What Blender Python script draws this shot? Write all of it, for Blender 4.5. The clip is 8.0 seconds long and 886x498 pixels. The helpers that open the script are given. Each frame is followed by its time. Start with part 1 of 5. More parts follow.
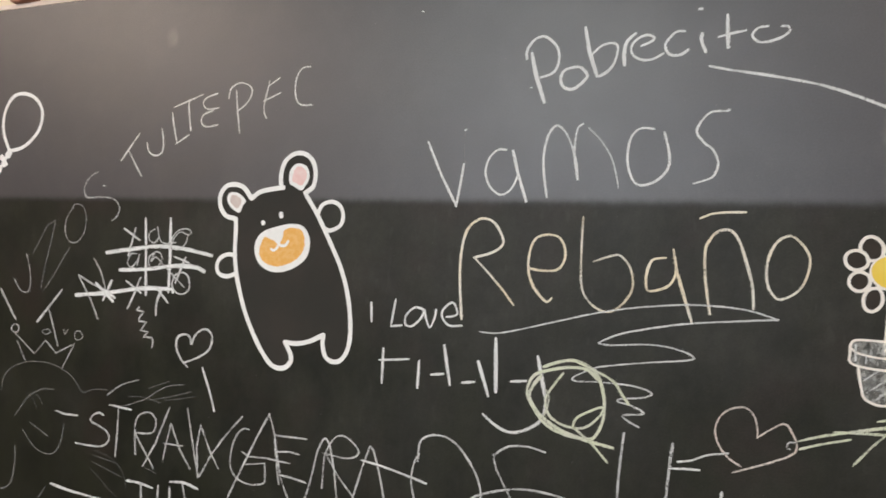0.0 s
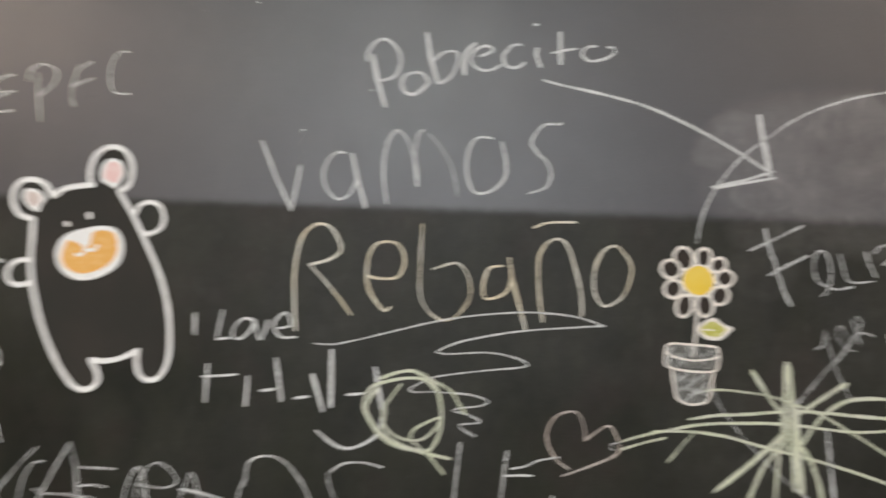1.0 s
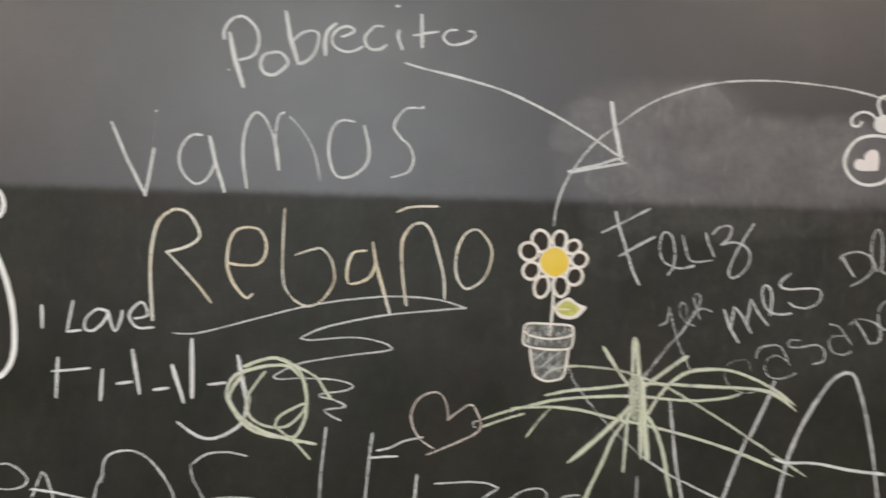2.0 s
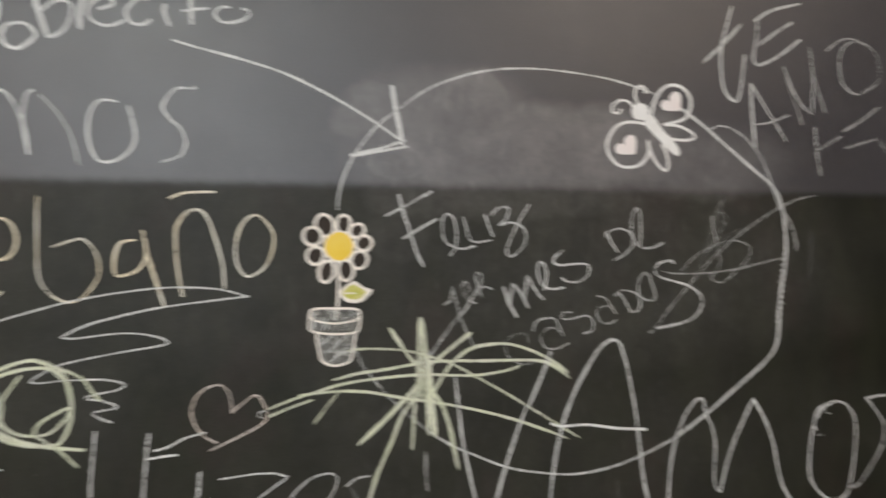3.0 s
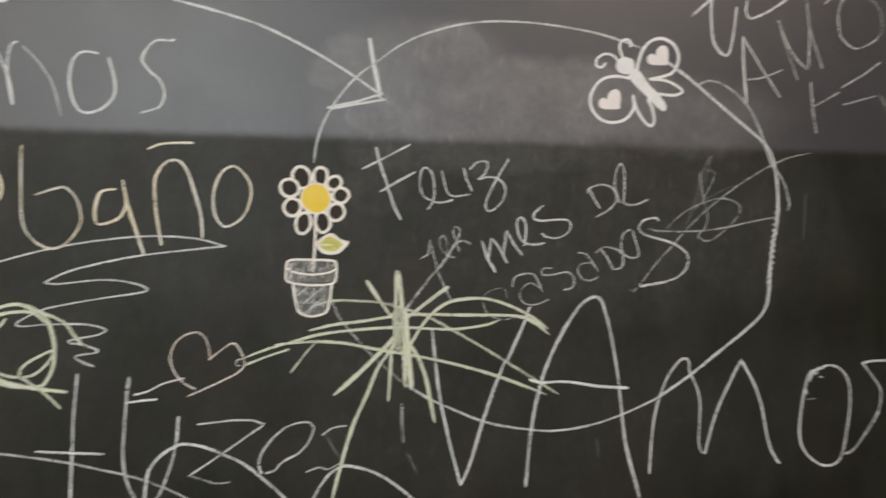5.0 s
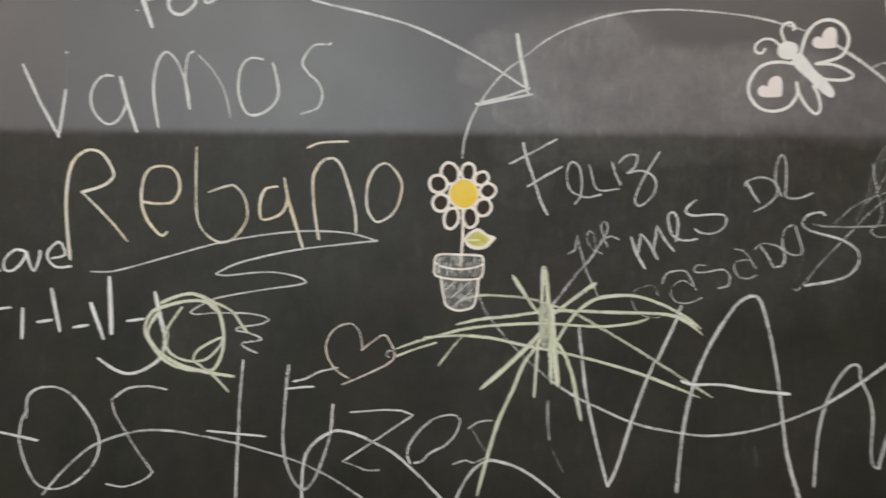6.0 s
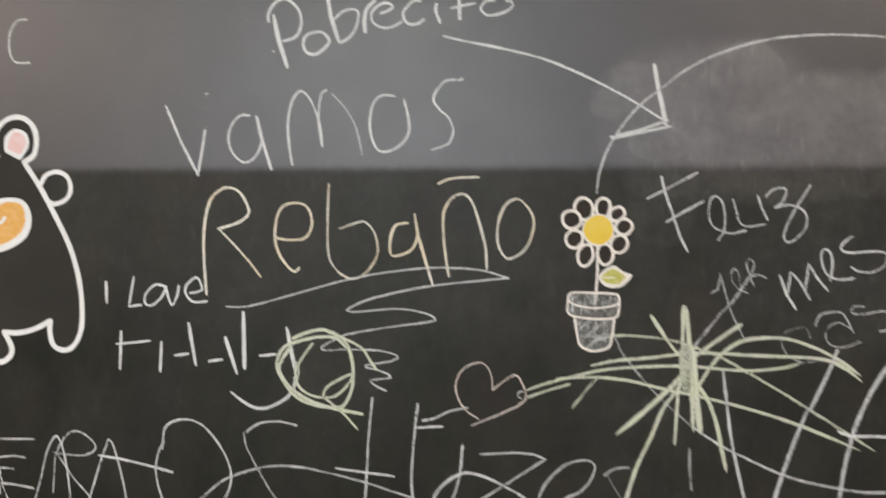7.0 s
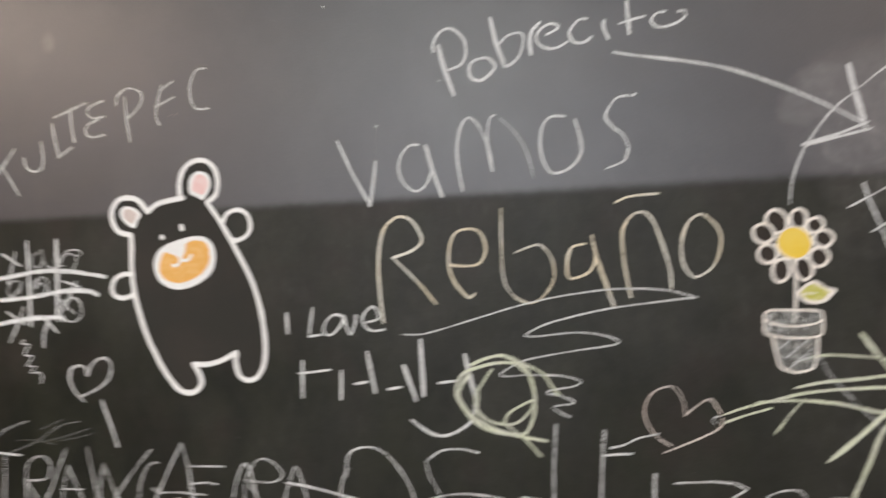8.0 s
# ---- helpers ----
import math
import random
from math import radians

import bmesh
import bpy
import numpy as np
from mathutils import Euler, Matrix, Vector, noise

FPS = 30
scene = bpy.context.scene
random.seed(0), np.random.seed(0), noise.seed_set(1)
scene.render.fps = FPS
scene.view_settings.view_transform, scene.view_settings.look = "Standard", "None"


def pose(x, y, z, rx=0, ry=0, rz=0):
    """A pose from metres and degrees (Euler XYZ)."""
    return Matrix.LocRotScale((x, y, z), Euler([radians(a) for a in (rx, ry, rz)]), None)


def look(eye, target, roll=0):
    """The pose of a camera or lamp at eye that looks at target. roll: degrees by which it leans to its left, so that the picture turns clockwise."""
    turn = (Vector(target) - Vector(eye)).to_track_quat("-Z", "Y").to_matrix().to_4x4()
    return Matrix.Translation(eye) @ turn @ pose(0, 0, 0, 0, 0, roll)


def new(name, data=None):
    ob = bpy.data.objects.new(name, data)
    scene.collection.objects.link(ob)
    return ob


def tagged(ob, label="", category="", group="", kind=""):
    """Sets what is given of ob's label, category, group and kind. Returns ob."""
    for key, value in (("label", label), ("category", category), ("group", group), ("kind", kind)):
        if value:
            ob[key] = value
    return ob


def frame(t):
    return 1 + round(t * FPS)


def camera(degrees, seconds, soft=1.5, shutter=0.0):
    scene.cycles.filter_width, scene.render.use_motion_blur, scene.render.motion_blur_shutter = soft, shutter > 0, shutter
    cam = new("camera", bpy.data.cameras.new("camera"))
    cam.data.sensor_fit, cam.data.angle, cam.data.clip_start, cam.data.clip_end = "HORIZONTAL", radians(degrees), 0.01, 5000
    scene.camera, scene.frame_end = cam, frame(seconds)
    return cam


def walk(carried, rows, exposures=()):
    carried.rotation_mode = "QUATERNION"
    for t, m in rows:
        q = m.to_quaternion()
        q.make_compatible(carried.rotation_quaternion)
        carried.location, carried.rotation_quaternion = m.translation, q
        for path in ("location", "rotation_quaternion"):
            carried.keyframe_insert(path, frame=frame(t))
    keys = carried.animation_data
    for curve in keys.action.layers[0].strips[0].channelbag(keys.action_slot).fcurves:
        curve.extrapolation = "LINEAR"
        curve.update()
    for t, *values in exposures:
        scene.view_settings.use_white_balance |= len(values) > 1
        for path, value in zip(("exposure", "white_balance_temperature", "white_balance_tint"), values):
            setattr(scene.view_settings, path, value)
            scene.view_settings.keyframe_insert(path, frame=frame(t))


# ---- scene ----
cam = camera(68.7, 8.0, soft=1.6, shutter=0.7)
PATH = [
    (0, (0.3131, -0.9093, 1.4319), (-0.3691, 0.9700, 1.4873), 2.53),
    (0.2, (0.3131, -0.9091, 1.4320), (-0.3469, 0.9777, 1.4985), 2.83),
    (0.3, (0.3141, -0.9063, 1.4299), (-0.3331, 0.9845, 1.5078), 2.87),
    (0.5, (0.3113, -0.9025, 1.4246), (-0.2548, 1.0136, 1.5147), 3.11),
    (0.7, (0.3155, -0.8900, 1.4242), (-0.1517, 1.0522, 1.5218), 3.00),
    (0.8, (0.3173, -0.8875, 1.4254), (-0.0916, 1.0676, 1.5261), 3.06),
    (1, (0.3221, -0.8718, 1.4235), (0.0838, 1.1103, 1.5446), 2.64),
    (1.2, (0.3339, -0.8617, 1.4244), (0.1977, 1.1298, 1.5493), 2.67),
    (2.3, (0.4235, -0.8693, 1.4464), (0.5527, 1.1264, 1.4726), 1.42),
    (2.5, (0.4430, -0.8680, 1.4421), (0.6882, 1.1167, 1.4704), 1.43),
    (2.7, (0.4673, -0.8704, 1.4425), (0.7788, 1.1052, 1.4524), 0.87),
    (2.8, (0.4783, -0.8712, 1.4378), (0.8299, 1.0975, 1.4596), 0.62),
    (3, (0.5053, -0.8749, 1.4398), (0.9247, 1.0806, 1.4510), -0.23),
    (3.2, (0.5338, -0.8746, 1.4373), (1.0469, 1.0585, 1.4344), -0.21),
    (3.3, (0.5435, -0.8739, 1.4316), (1.0862, 1.0510, 1.4330), -0.26),
    (3.5, (0.5721, -0.8752, 1.4296), (1.1852, 1.0285, 1.4341), -0.19),
    (3.7, (0.5858, -0.8799, 1.4275), (1.2037, 1.0222, 1.4396), -0.82),
    (4, (0.6091, -0.8874, 1.4244), (1.1907, 1.0261, 1.4394), -1.53),
    (4.2, (0.6096, -0.8904, 1.4185), (1.1467, 1.0361, 1.4042), -1.10),
    (5.3, (0.5620, -0.8890, 1.3810), (0.7800, 1.0990, 1.3660), 0.20),
    (5.5, (0.5507, -0.8886, 1.3783), (0.6957, 1.1061, 1.3644), 0.25),
    (5.8, (0.5318, -0.8854, 1.3808), (0.5995, 1.1133, 1.3630), 0.62),
    (6, (0.5190, -0.8834, 1.3776), (0.5289, 1.1165, 1.3683), 0.34),
    (6.2, (0.5025, -0.8801, 1.3767), (0.4795, 1.1198, 1.3765), 0.50),
    (6.5, (0.4747, -0.8775, 1.3798), (0.3734, 1.1199, 1.3966), 0.47),
    (6.7, (0.4570, -0.8726, 1.3870), (0.3244, 1.1227, 1.4153), 0.67),
    (6.8, (0.4462, -0.8705, 1.3907), (0.2870, 1.1228, 1.4263), 0.35),
    (7, (0.4270, -0.8677, 1.3994), (0.2413, 1.1230, 1.4514), 0.57),
    (7.2, (0.4034, -0.8647, 1.3961), (0.2080, 1.1230, 1.5003), 1.36),
    (7.3, (0.3884, -0.8654, 1.4008), (0.1627, 1.1195, 1.4961), 1.20),
    (7.5, (0.3629, -0.8684, 1.4010), (0.0752, 1.1080, 1.5061), 1.14),
    (7.7, (0.3352, -0.8710, 1.4049), (0.0271, 1.1012, 1.5305), 0.94),
    (7.8, (0.3240, -0.8724, 1.4064), (-0.0266, 1.0924, 1.5364), 0.35),
    (8, (0.3013, -0.8770, 1.4098), (-0.1336, 1.0722, 1.5161), -1.48),
]
# seconds, stops, kelvin, tint
EXPOSURES = [(0, -0.04, 6480, 8.5), (1, -0.06, 6520, 8), (2.5, -0.04, 6550, 7), (4, -0.08, 6550, 7.2), (5.5, -0.08, 6550, 6),
             (6.5, -0.05, 6530, 7.2), (7.2, 0.0, 6530, 9), (8, 0.03, 6530, 10.5)]
walk(cam, [(t, look(eye, target, roll)) for t, eye, target, roll in PATH], EXPOSURES)

# ---- light ----
world = bpy.data.worlds.new("sky")
scene.world = world
world.use_nodes = True
sky = world.node_tree.nodes.new("ShaderNodeTexSky")
sky.sky_type, sky.sun_disc, sky.sun_elevation, sky.sun_rotation = "NISHITA", False, radians(40), radians(150)
world.node_tree.nodes["Background"].inputs[1].default_value = 0.1
world.node_tree.links.new(sky.outputs[0], world.node_tree.nodes["Background"].inputs[0])


def area_lamp(name, place, target, wide, high, watts, colour):
    data = bpy.data.lights.new(name, "AREA")
    data.shape, data.size, data.size_y, data.energy, data.color = "RECTANGLE", wide, high, watts, colour
    ob = new(name, data)
    ob.matrix_world = look(place, target)
    return ob


WIN = (-1.7, 0.9, 1.55, 2.55)      # unseen window opening added in the back wall: x from, x to, z from, z to
# fill lamp added in that opening to give the board its bluish sheen
area_lamp("added_window_fill", (-0.4, -4.42, 2.05), (-0.4, 0, 2.05), 2.5, 0.95, 60, (0.81, 0.87, 1.0))
# unseen fill lamps, added to brighten the chalk and tint the upper coat's sheen
ADDED_LAMPS = [(-2.3, -1.7, 64, (1.0, 0.785, 0.65)), (-0.3, -2.6, 64, (0.97, 0.98, 0.91)), (1.85, -1.7, 26, (1.0, 0.80, 0.68))]
for lx, ly, watts, tone in ADDED_LAMPS:
    area_lamp("added_ceiling_lamp", (lx, ly, 2.74), (lx, ly, 0), 1.16, 0.56, watts, tone)


# ---- materials ----
def nodes_of(name):
    m = bpy.data.materials.new(name)
    m.use_nodes = True
    return m, m.node_tree.nodes, m.node_tree.links, m.node_tree.nodes["Principled BSDF"]


def math_node(nt, op, a, b=None, clamp=False):
    n = nt.nodes.new("ShaderNodeMath")
    n.operation, n.use_clamp = op, clamp
    for i, v in enumerate((a, b)):
        if v is None:
            continue
        if isinstance(v, (int, float)):
            n.inputs[i].default_value = v
        else:
            nt.links.new(v, n.inputs[i])
    return n.outputs[0]


def remap(nt, v, a, b, c=0.0, d=1.0):
    n = nt.nodes.new("ShaderNodeMapRange")
    n.interpolation_type = "SMOOTHSTEP"
    nt.links.new(v, n.inputs[0])
    for i, x in enumerate((a, b, c, d)):
        n.inputs[1 + i].default_value = x
    return n.outputs[0]


def grain(nt, scale, detail=3.0, rough=0.55, stretch=(1, 1, 1)):
    geo = nt.nodes.new("ShaderNodeNewGeometry")
    mp = nt.nodes.new("ShaderNodeMapping")
    mp.inputs["Scale"].default_value = stretch
    nt.links.new(geo.outputs["Position"], mp.inputs[0])
    n = nt.nodes.new("ShaderNodeTexNoise")
    n.inputs["Scale"].default_value, n.inputs["Detail"].default_value, n.inputs["Roughness"].default_value = scale, detail, rough
    nt.links.new(mp.outputs[0], n.inputs["Vector"])
    return n.outputs[0]


def blend(nt, f, a, b):
    n = nt.nodes.new("ShaderNodeMix")
    n.data_type = "RGBA"
    if isinstance(f, float):
        n.inputs[0].default_value = f
    else:
        nt.links.new(f, n.inputs[0])
    for i, v in ((6, a), (7, b)):
        if isinstance(v, tuple):
            n.inputs[i].default_value = (*v, 1)
        else:
            nt.links.new(v, n.inputs[i])
    return n.outputs[2]


def bump(nt, bsdf, height, strength, distance):
    n = nt.nodes.new("ShaderNodeBump")
    n.inputs["Strength"].default_value, n.inputs["Distance"].default_value = strength, distance
    nt.links.new(height, n.inputs["Height"])
    nt.links.new(n.outputs[0], bsdf.inputs["Normal"])


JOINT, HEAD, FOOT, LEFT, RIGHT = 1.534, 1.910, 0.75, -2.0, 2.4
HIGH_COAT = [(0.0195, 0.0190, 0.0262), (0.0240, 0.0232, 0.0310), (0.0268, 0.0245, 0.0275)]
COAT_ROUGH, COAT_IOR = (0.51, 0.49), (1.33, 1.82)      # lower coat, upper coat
# rubbed chalk dust, and broad faint ovals that make the board paler: x, z, half width, half height, strength, softness
# of the rim, roundness (2 an oval, 5 nearly a box)
DUST_AND_PALE_OVALS = [(0.700, 1.622, 0.110, 0.068, 0.125, 0.34, 3), (0.742, 1.645, 0.052, 0.050, 0.140, 0.16, 2), (0.573, 1.620, 0.030, 0.026, 0.105, 0.30, 2),
        (0.610, 1.646, 0.048, 0.024, 0.110, 0.32, 2), (0.628, 1.562, 0.040, 0.024, 0.140, 0.20, 2), (0.690, 1.580, 0.060, 0.040, 0.130, 0.24, 2),
        (0.870, 1.604, 0.120, 0.050, 0.155, 0.26, 5), (0.965, 1.590, 0.085, 0.055, 0.175, 0.38, 4), (1.090, 1.570, 0.140, 0.050, 0.110, 0.50, 2),
        (0.800, 1.580, 0.220, 0.055, 0.145, 0.32, 4), (0.660, 1.515, 0.075, 0.032, 0.070, 0.38, 2), (0.820, 1.518, 0.200, 0.040, 0.078, 0.45, 2),
        (0.632, 1.470, 0.045, 0.045, 0.045, 0.25, 2), (0.980, 1.420, 0.340, 0.150, 0.046, 0.60, 2), (0.660, 1.280, 0.160, 0.160, 0.034, 0.60, 2),
        (0.200, 1.270, 0.090, 0.090, 0.030, 0.50, 2), (0.330, 1.430, 0.800, 0.150, 0.026, 0.70, 2), (0.850, 1.150, 0.450, 0.150, 0.026, 0.70, 2),
        (0.050, 1.180, 0.420, 0.160, 0.016, 0.70, 2), (-0.150, 1.440, 0.480, 0.110, 0.024, 0.60, 2), (-0.549, 1.823, 0.012, 0.012, 0.060, 0.60, 2)]


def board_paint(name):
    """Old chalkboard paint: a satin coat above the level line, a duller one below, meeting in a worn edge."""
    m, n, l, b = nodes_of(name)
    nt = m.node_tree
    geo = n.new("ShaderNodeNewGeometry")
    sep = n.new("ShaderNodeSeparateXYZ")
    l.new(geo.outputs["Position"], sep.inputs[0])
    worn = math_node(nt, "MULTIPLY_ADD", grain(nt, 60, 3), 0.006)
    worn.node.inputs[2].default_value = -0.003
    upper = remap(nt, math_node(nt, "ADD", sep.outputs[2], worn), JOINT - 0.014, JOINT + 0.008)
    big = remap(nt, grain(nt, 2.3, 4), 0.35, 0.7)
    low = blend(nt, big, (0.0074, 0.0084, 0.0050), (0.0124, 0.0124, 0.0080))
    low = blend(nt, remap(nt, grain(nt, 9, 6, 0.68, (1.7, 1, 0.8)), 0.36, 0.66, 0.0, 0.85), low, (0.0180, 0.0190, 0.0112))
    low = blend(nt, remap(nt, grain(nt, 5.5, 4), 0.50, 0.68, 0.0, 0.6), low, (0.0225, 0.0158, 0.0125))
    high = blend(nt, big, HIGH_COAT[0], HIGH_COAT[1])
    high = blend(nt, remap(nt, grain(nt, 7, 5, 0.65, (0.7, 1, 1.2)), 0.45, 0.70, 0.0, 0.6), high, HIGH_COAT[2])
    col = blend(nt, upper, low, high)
    fine = remap(nt, grain(nt, 420, 2), 0.3, 0.75, 0.80, 1.25)
    mul = n.new("ShaderNodeMix")
    mul.data_type, mul.blend_type, mul.inputs[0].default_value = "RGBA", "MULTIPLY", 1.0
    l.new(col, mul.inputs[6])
    l.new(fine, mul.inputs[7])
    col = mul.outputs[2]
    # the rim of each patch is drawn out into wisps, large and small
    place = geo.outputs["Position"]
    for scale, reach in ((7.0, 0.035), (30.0, 0.020)):
        swirl = n.new("ShaderNodeTexNoise")
        swirl.inputs["Scale"].default_value, swirl.inputs["Detail"].default_value, swirl.inputs["Distortion"].default_value = scale, 4.0, 0.5
        l.new(geo.outputs["Position"], swirl.inputs["Vector"])
        centred = n.new("ShaderNodeVectorMath")
        centred.operation = "MULTIPLY_ADD"
        l.new(swirl.outputs["Color"], centred.inputs[0])
        centred.inputs[1].default_value, centred.inputs[2].default_value = (reach, 0.0, reach), (-reach / 2, 0.0, -reach / 2)
        bent = n.new("ShaderNodeVectorMath")
        l.new(place, bent.inputs[0])
        l.new(centred.outputs[0], bent.inputs[1])
        place = bent.outputs[0]
    total, ridges = None, None
    for x, z, rx, rz, k, rim, power in DUST_AND_PALE_OVALS:
        mp = n.new("ShaderNodeMapping")
        mp.inputs["Location"].default_value = (-x / rx, 0, -z / rz)
        mp.inputs["Scale"].default_value = (1 / rx, 0, 1 / rz)
        l.new(place, mp.inputs[0])
        axis = n.new("ShaderNodeSeparateXYZ")
        l.new(mp.outputs[0], axis.inputs[0])
        across, upward = (math_node(nt, "POWER", math_node(nt, "ABSOLUTE", axis.outputs[i]), power) for i in (0, 2))
        far = math_node(nt, "POWER", math_node(nt, "ADD", across, upward), 1 / power)
        one = math_node(nt, "MULTIPLY", remap(nt, far, 1 + rim, 1 - rim), k)
        total = one if total is None else math_node(nt, "MAXIMUM", total, one)
        if rim < 0.21:      # a wiped patch pushes up a thin brighter ridge of dust at its edge
            ridge = math_node(nt, "MULTIPLY", remap(nt, math_node(nt, "ABSOLUTE", math_node(nt, "SUBTRACT", far, 0.9)), 0.18, 0.0), k * 0.34)
            ridges = ridge if ridges is None else math_node(nt, "MAXIMUM", ridges, ridge)
    broken = remap(nt, grain(nt, 19, 3), 0.44, 0.66)
    wipe = remap(nt, grain(nt, 17, 6, 0.68, (0.8, 1, 1.1)), 0.3, 0.7, 0.62, 1.10)
    streak = remap(nt, grain(nt, 75, 4, 0.7, (1.0, 1, 0.6)), 0.3, 0.7, 0.82, 1.18)
    dabs = math_node(nt, "MULTIPLY", remap(nt, grain(nt, 55, 2, 0.5, (1.5, 1, 0.5)), 0.60, 0.74), math_node(nt, "MULTIPLY", total, 0.5))
    haze = math_node(nt, "MULTIPLY", math_node(nt, "MULTIPLY", total, wipe), streak)
    haze = math_node(nt, "ADD", math_node(nt, "ADD", haze, dabs), math_node(nt, "MULTIPLY", ridges, broken))
    overall = math_node(nt, "MULTIPLY", remap(nt, grain(nt, 6.5, 6, 0.7), 0.42, 0.75), 0.016)
    specks = math_node(nt, "MULTIPLY", remap(nt, grain(nt, 160, 1), 0.77, 0.83), 0.10)
    haze = math_node(nt, "ADD", math_node(nt, "ADD", haze, overall), specks, True)
    l.new(blend(nt, haze, col, (0.665, 0.645, 0.63)), b.inputs["Base Color"])
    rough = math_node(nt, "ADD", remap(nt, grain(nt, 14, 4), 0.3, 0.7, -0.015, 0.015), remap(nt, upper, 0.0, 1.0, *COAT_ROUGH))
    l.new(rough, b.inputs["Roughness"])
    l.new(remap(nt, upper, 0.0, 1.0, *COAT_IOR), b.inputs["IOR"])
    bump(nt, b, grain(nt, 600, 2), 0.12, 0.0006)
    return m


def chalk(name, colour, other, patches=30):
    """Dry chalk: grains that thin out towards a stroke's edge and where little pressure was put on."""
    m, n, l, b = nodes_of(name)
    nt = m.node_tree
    uv = n.new("ShaderNodeUVMap")
    uv.uv_map = "along"
    sep = n.new("ShaderNodeSeparateXYZ")
    l.new(uv.outputs[0], sep.inputs[0])
    att = n.new("ShaderNodeAttribute")
    att.attribute_name = "pressure"
    edge = math_node(nt, "MULTIPLY", math_node(nt, "POWER", math_node(nt, "ABSOLUTE", sep.outputs[1]), 2.5), 0.55)
    patch = remap(nt, grain(nt, 48, 4, 0.6), 0.3, 0.7, -0.09, 0.13)
    lean = math_node(nt, "MULTIPLY", sep.outputs[1], remap(nt, grain(nt, 7, 1), 0.40, 0.60, -0.20, 0.20))
    cover = math_node(nt, "ADD", math_node(nt, "ADD", math_node(nt, "SUBTRACT", att.outputs["Fac"], edge), patch), lean)
    coarse, dry = grain(nt, 520, 3, 0.7), grain(nt, 1000, 2, 0.7)
    speck = remap(nt, math_node(nt, "ADD", math_node(nt, "MULTIPLY", coarse, 0.5), math_node(nt, "MULTIPLY", dry, 0.5)), 0.32, 0.68, 0.0, 1.0)
    alpha = remap(nt, math_node(nt, "SUBTRACT", cover, speck), -0.27, 0.22, 0.0, 0.97)
    alpha = math_node(nt, "MULTIPLY", alpha, remap(nt, att.outputs["Fac"], 0.1, 0.95, 0.35, 1.0))
    tone = remap(nt, grain(nt, patches, 2), 0.38, 0.62)
    l.new(blend(nt, tone, colour, other), b.inputs["Base Color"])
    b.inputs["Roughness"].default_value = 0.95
    b.inputs["IOR"].default_value = 1.2
    l.new(alpha, b.inputs["Alpha"])
    bump(nt, b, grain(nt, 900, 2), 0.3, 0.0004)
    return m


def faint_chalk(name, colour):
    """Rubbed, almost gone chalk: a thin even film that fades towards both edges."""
    m, n, l, b = nodes_of(name)
    nt = m.node_tree
    uv = n.new("ShaderNodeUVMap")
    uv.uv_map = "along"
    sep = n.new("ShaderNodeSeparateXYZ")
    l.new(uv.outputs[0], sep.inputs[0])
    att = n.new("ShaderNodeAttribute")
    att.attribute_name = "pressure"
    film = math_node(nt, "MULTIPLY", remap(nt, math_node(nt, "ABSOLUTE", sep.outputs[1]), 1.0, 0.25), math_node(nt, "MULTIPLY", att.outputs["Fac"], 0.66))
    cloudy = math_node(nt, "MULTIPLY", remap(nt, grain(nt, 60, 4, 0.65), 0.3, 0.7, 0.55, 1.2), remap(nt, grain(nt, 500, 2), 0.3, 0.7, 0.75, 1.2))
    l.new(math_node(nt, "MULTIPLY", film, cloudy, True), b.inputs["Alpha"])
    b.inputs["Base Color"].default_value = (*colour, 1)
    b.inputs["Roughness"].default_value = 0.95
    b.inputs["IOR"].default_value = 1.2
    return m


def wash(name, colour, other):
    """Chalk rubbed flat into a soft grey tone with dark patches where the board shows through."""
    m, n, l, b = nodes_of(name)
    nt = m.node_tree
    l.new(blend(nt, remap(nt, grain(nt, 40, 2), 0.35, 0.65), colour, other), b.inputs["Base Color"])
    b.inputs["Roughness"].default_value = 0.95
    b.inputs["IOR"].default_value = 1.2
    patches = remap(nt, grain(nt, 130, 4, 0.6, (1.3, 1, 0.8)), 0.34, 0.58, 0.05, 0.40)
    l.new(math_node(nt, "MULTIPLY", patches, remap(nt, grain(nt, 55, 3), 0.3, 0.6, 0.55, 1.0)), b.inputs["Alpha"])
    return m


def flat_paint(name, colour, other, rough=0.75, scale=60):
    m, n, l, b = nodes_of(name)
    nt = m.node_tree
    l.new(blend(nt, remap(nt, grain(nt, scale, 4), 0.35, 0.7), colour, other), b.inputs["Base Color"])
    b.inputs["Roughness"].default_value = rough
    b.inputs["IOR"].default_value = 1.3
    bump(nt, b, grain(nt, scale * 8, 2), 0.15, 0.0006)
    return m


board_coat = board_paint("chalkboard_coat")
chalk_white = chalk("chalk_white", (0.80, 0.815, 0.815), (0.69, 0.705, 0.705))
chalk_cream = chalk("chalk_cream", (0.81, 0.79, 0.71), (0.82, 0.735, 0.56), 11)
chalk_rose = chalk("chalk_rose", (0.80, 0.735, 0.69), (0.78, 0.68, 0.61), 14)
chalk_green = chalk("chalk_green", (0.65, 0.69, 0.53), (0.66, 0.68, 0.57))
chalk_faint = faint_chalk("chalk_faint", (0.72, 0.73, 0.71))
paint_white = flat_paint("paint_white", (0.86, 0.862, 0.855), (0.80, 0.80, 0.79))
pot_wash = wash("pot_wash", (0.74, 0.76, 0.74), (0.66, 0.66, 0.62))
paint_cream = flat_paint("paint_cream", (0.86, 0.82, 0.765), (0.80, 0.75, 0.685))
paint_pink = flat_paint("paint_pink", (0.80, 0.55, 0.53), (0.84, 0.66, 0.64))
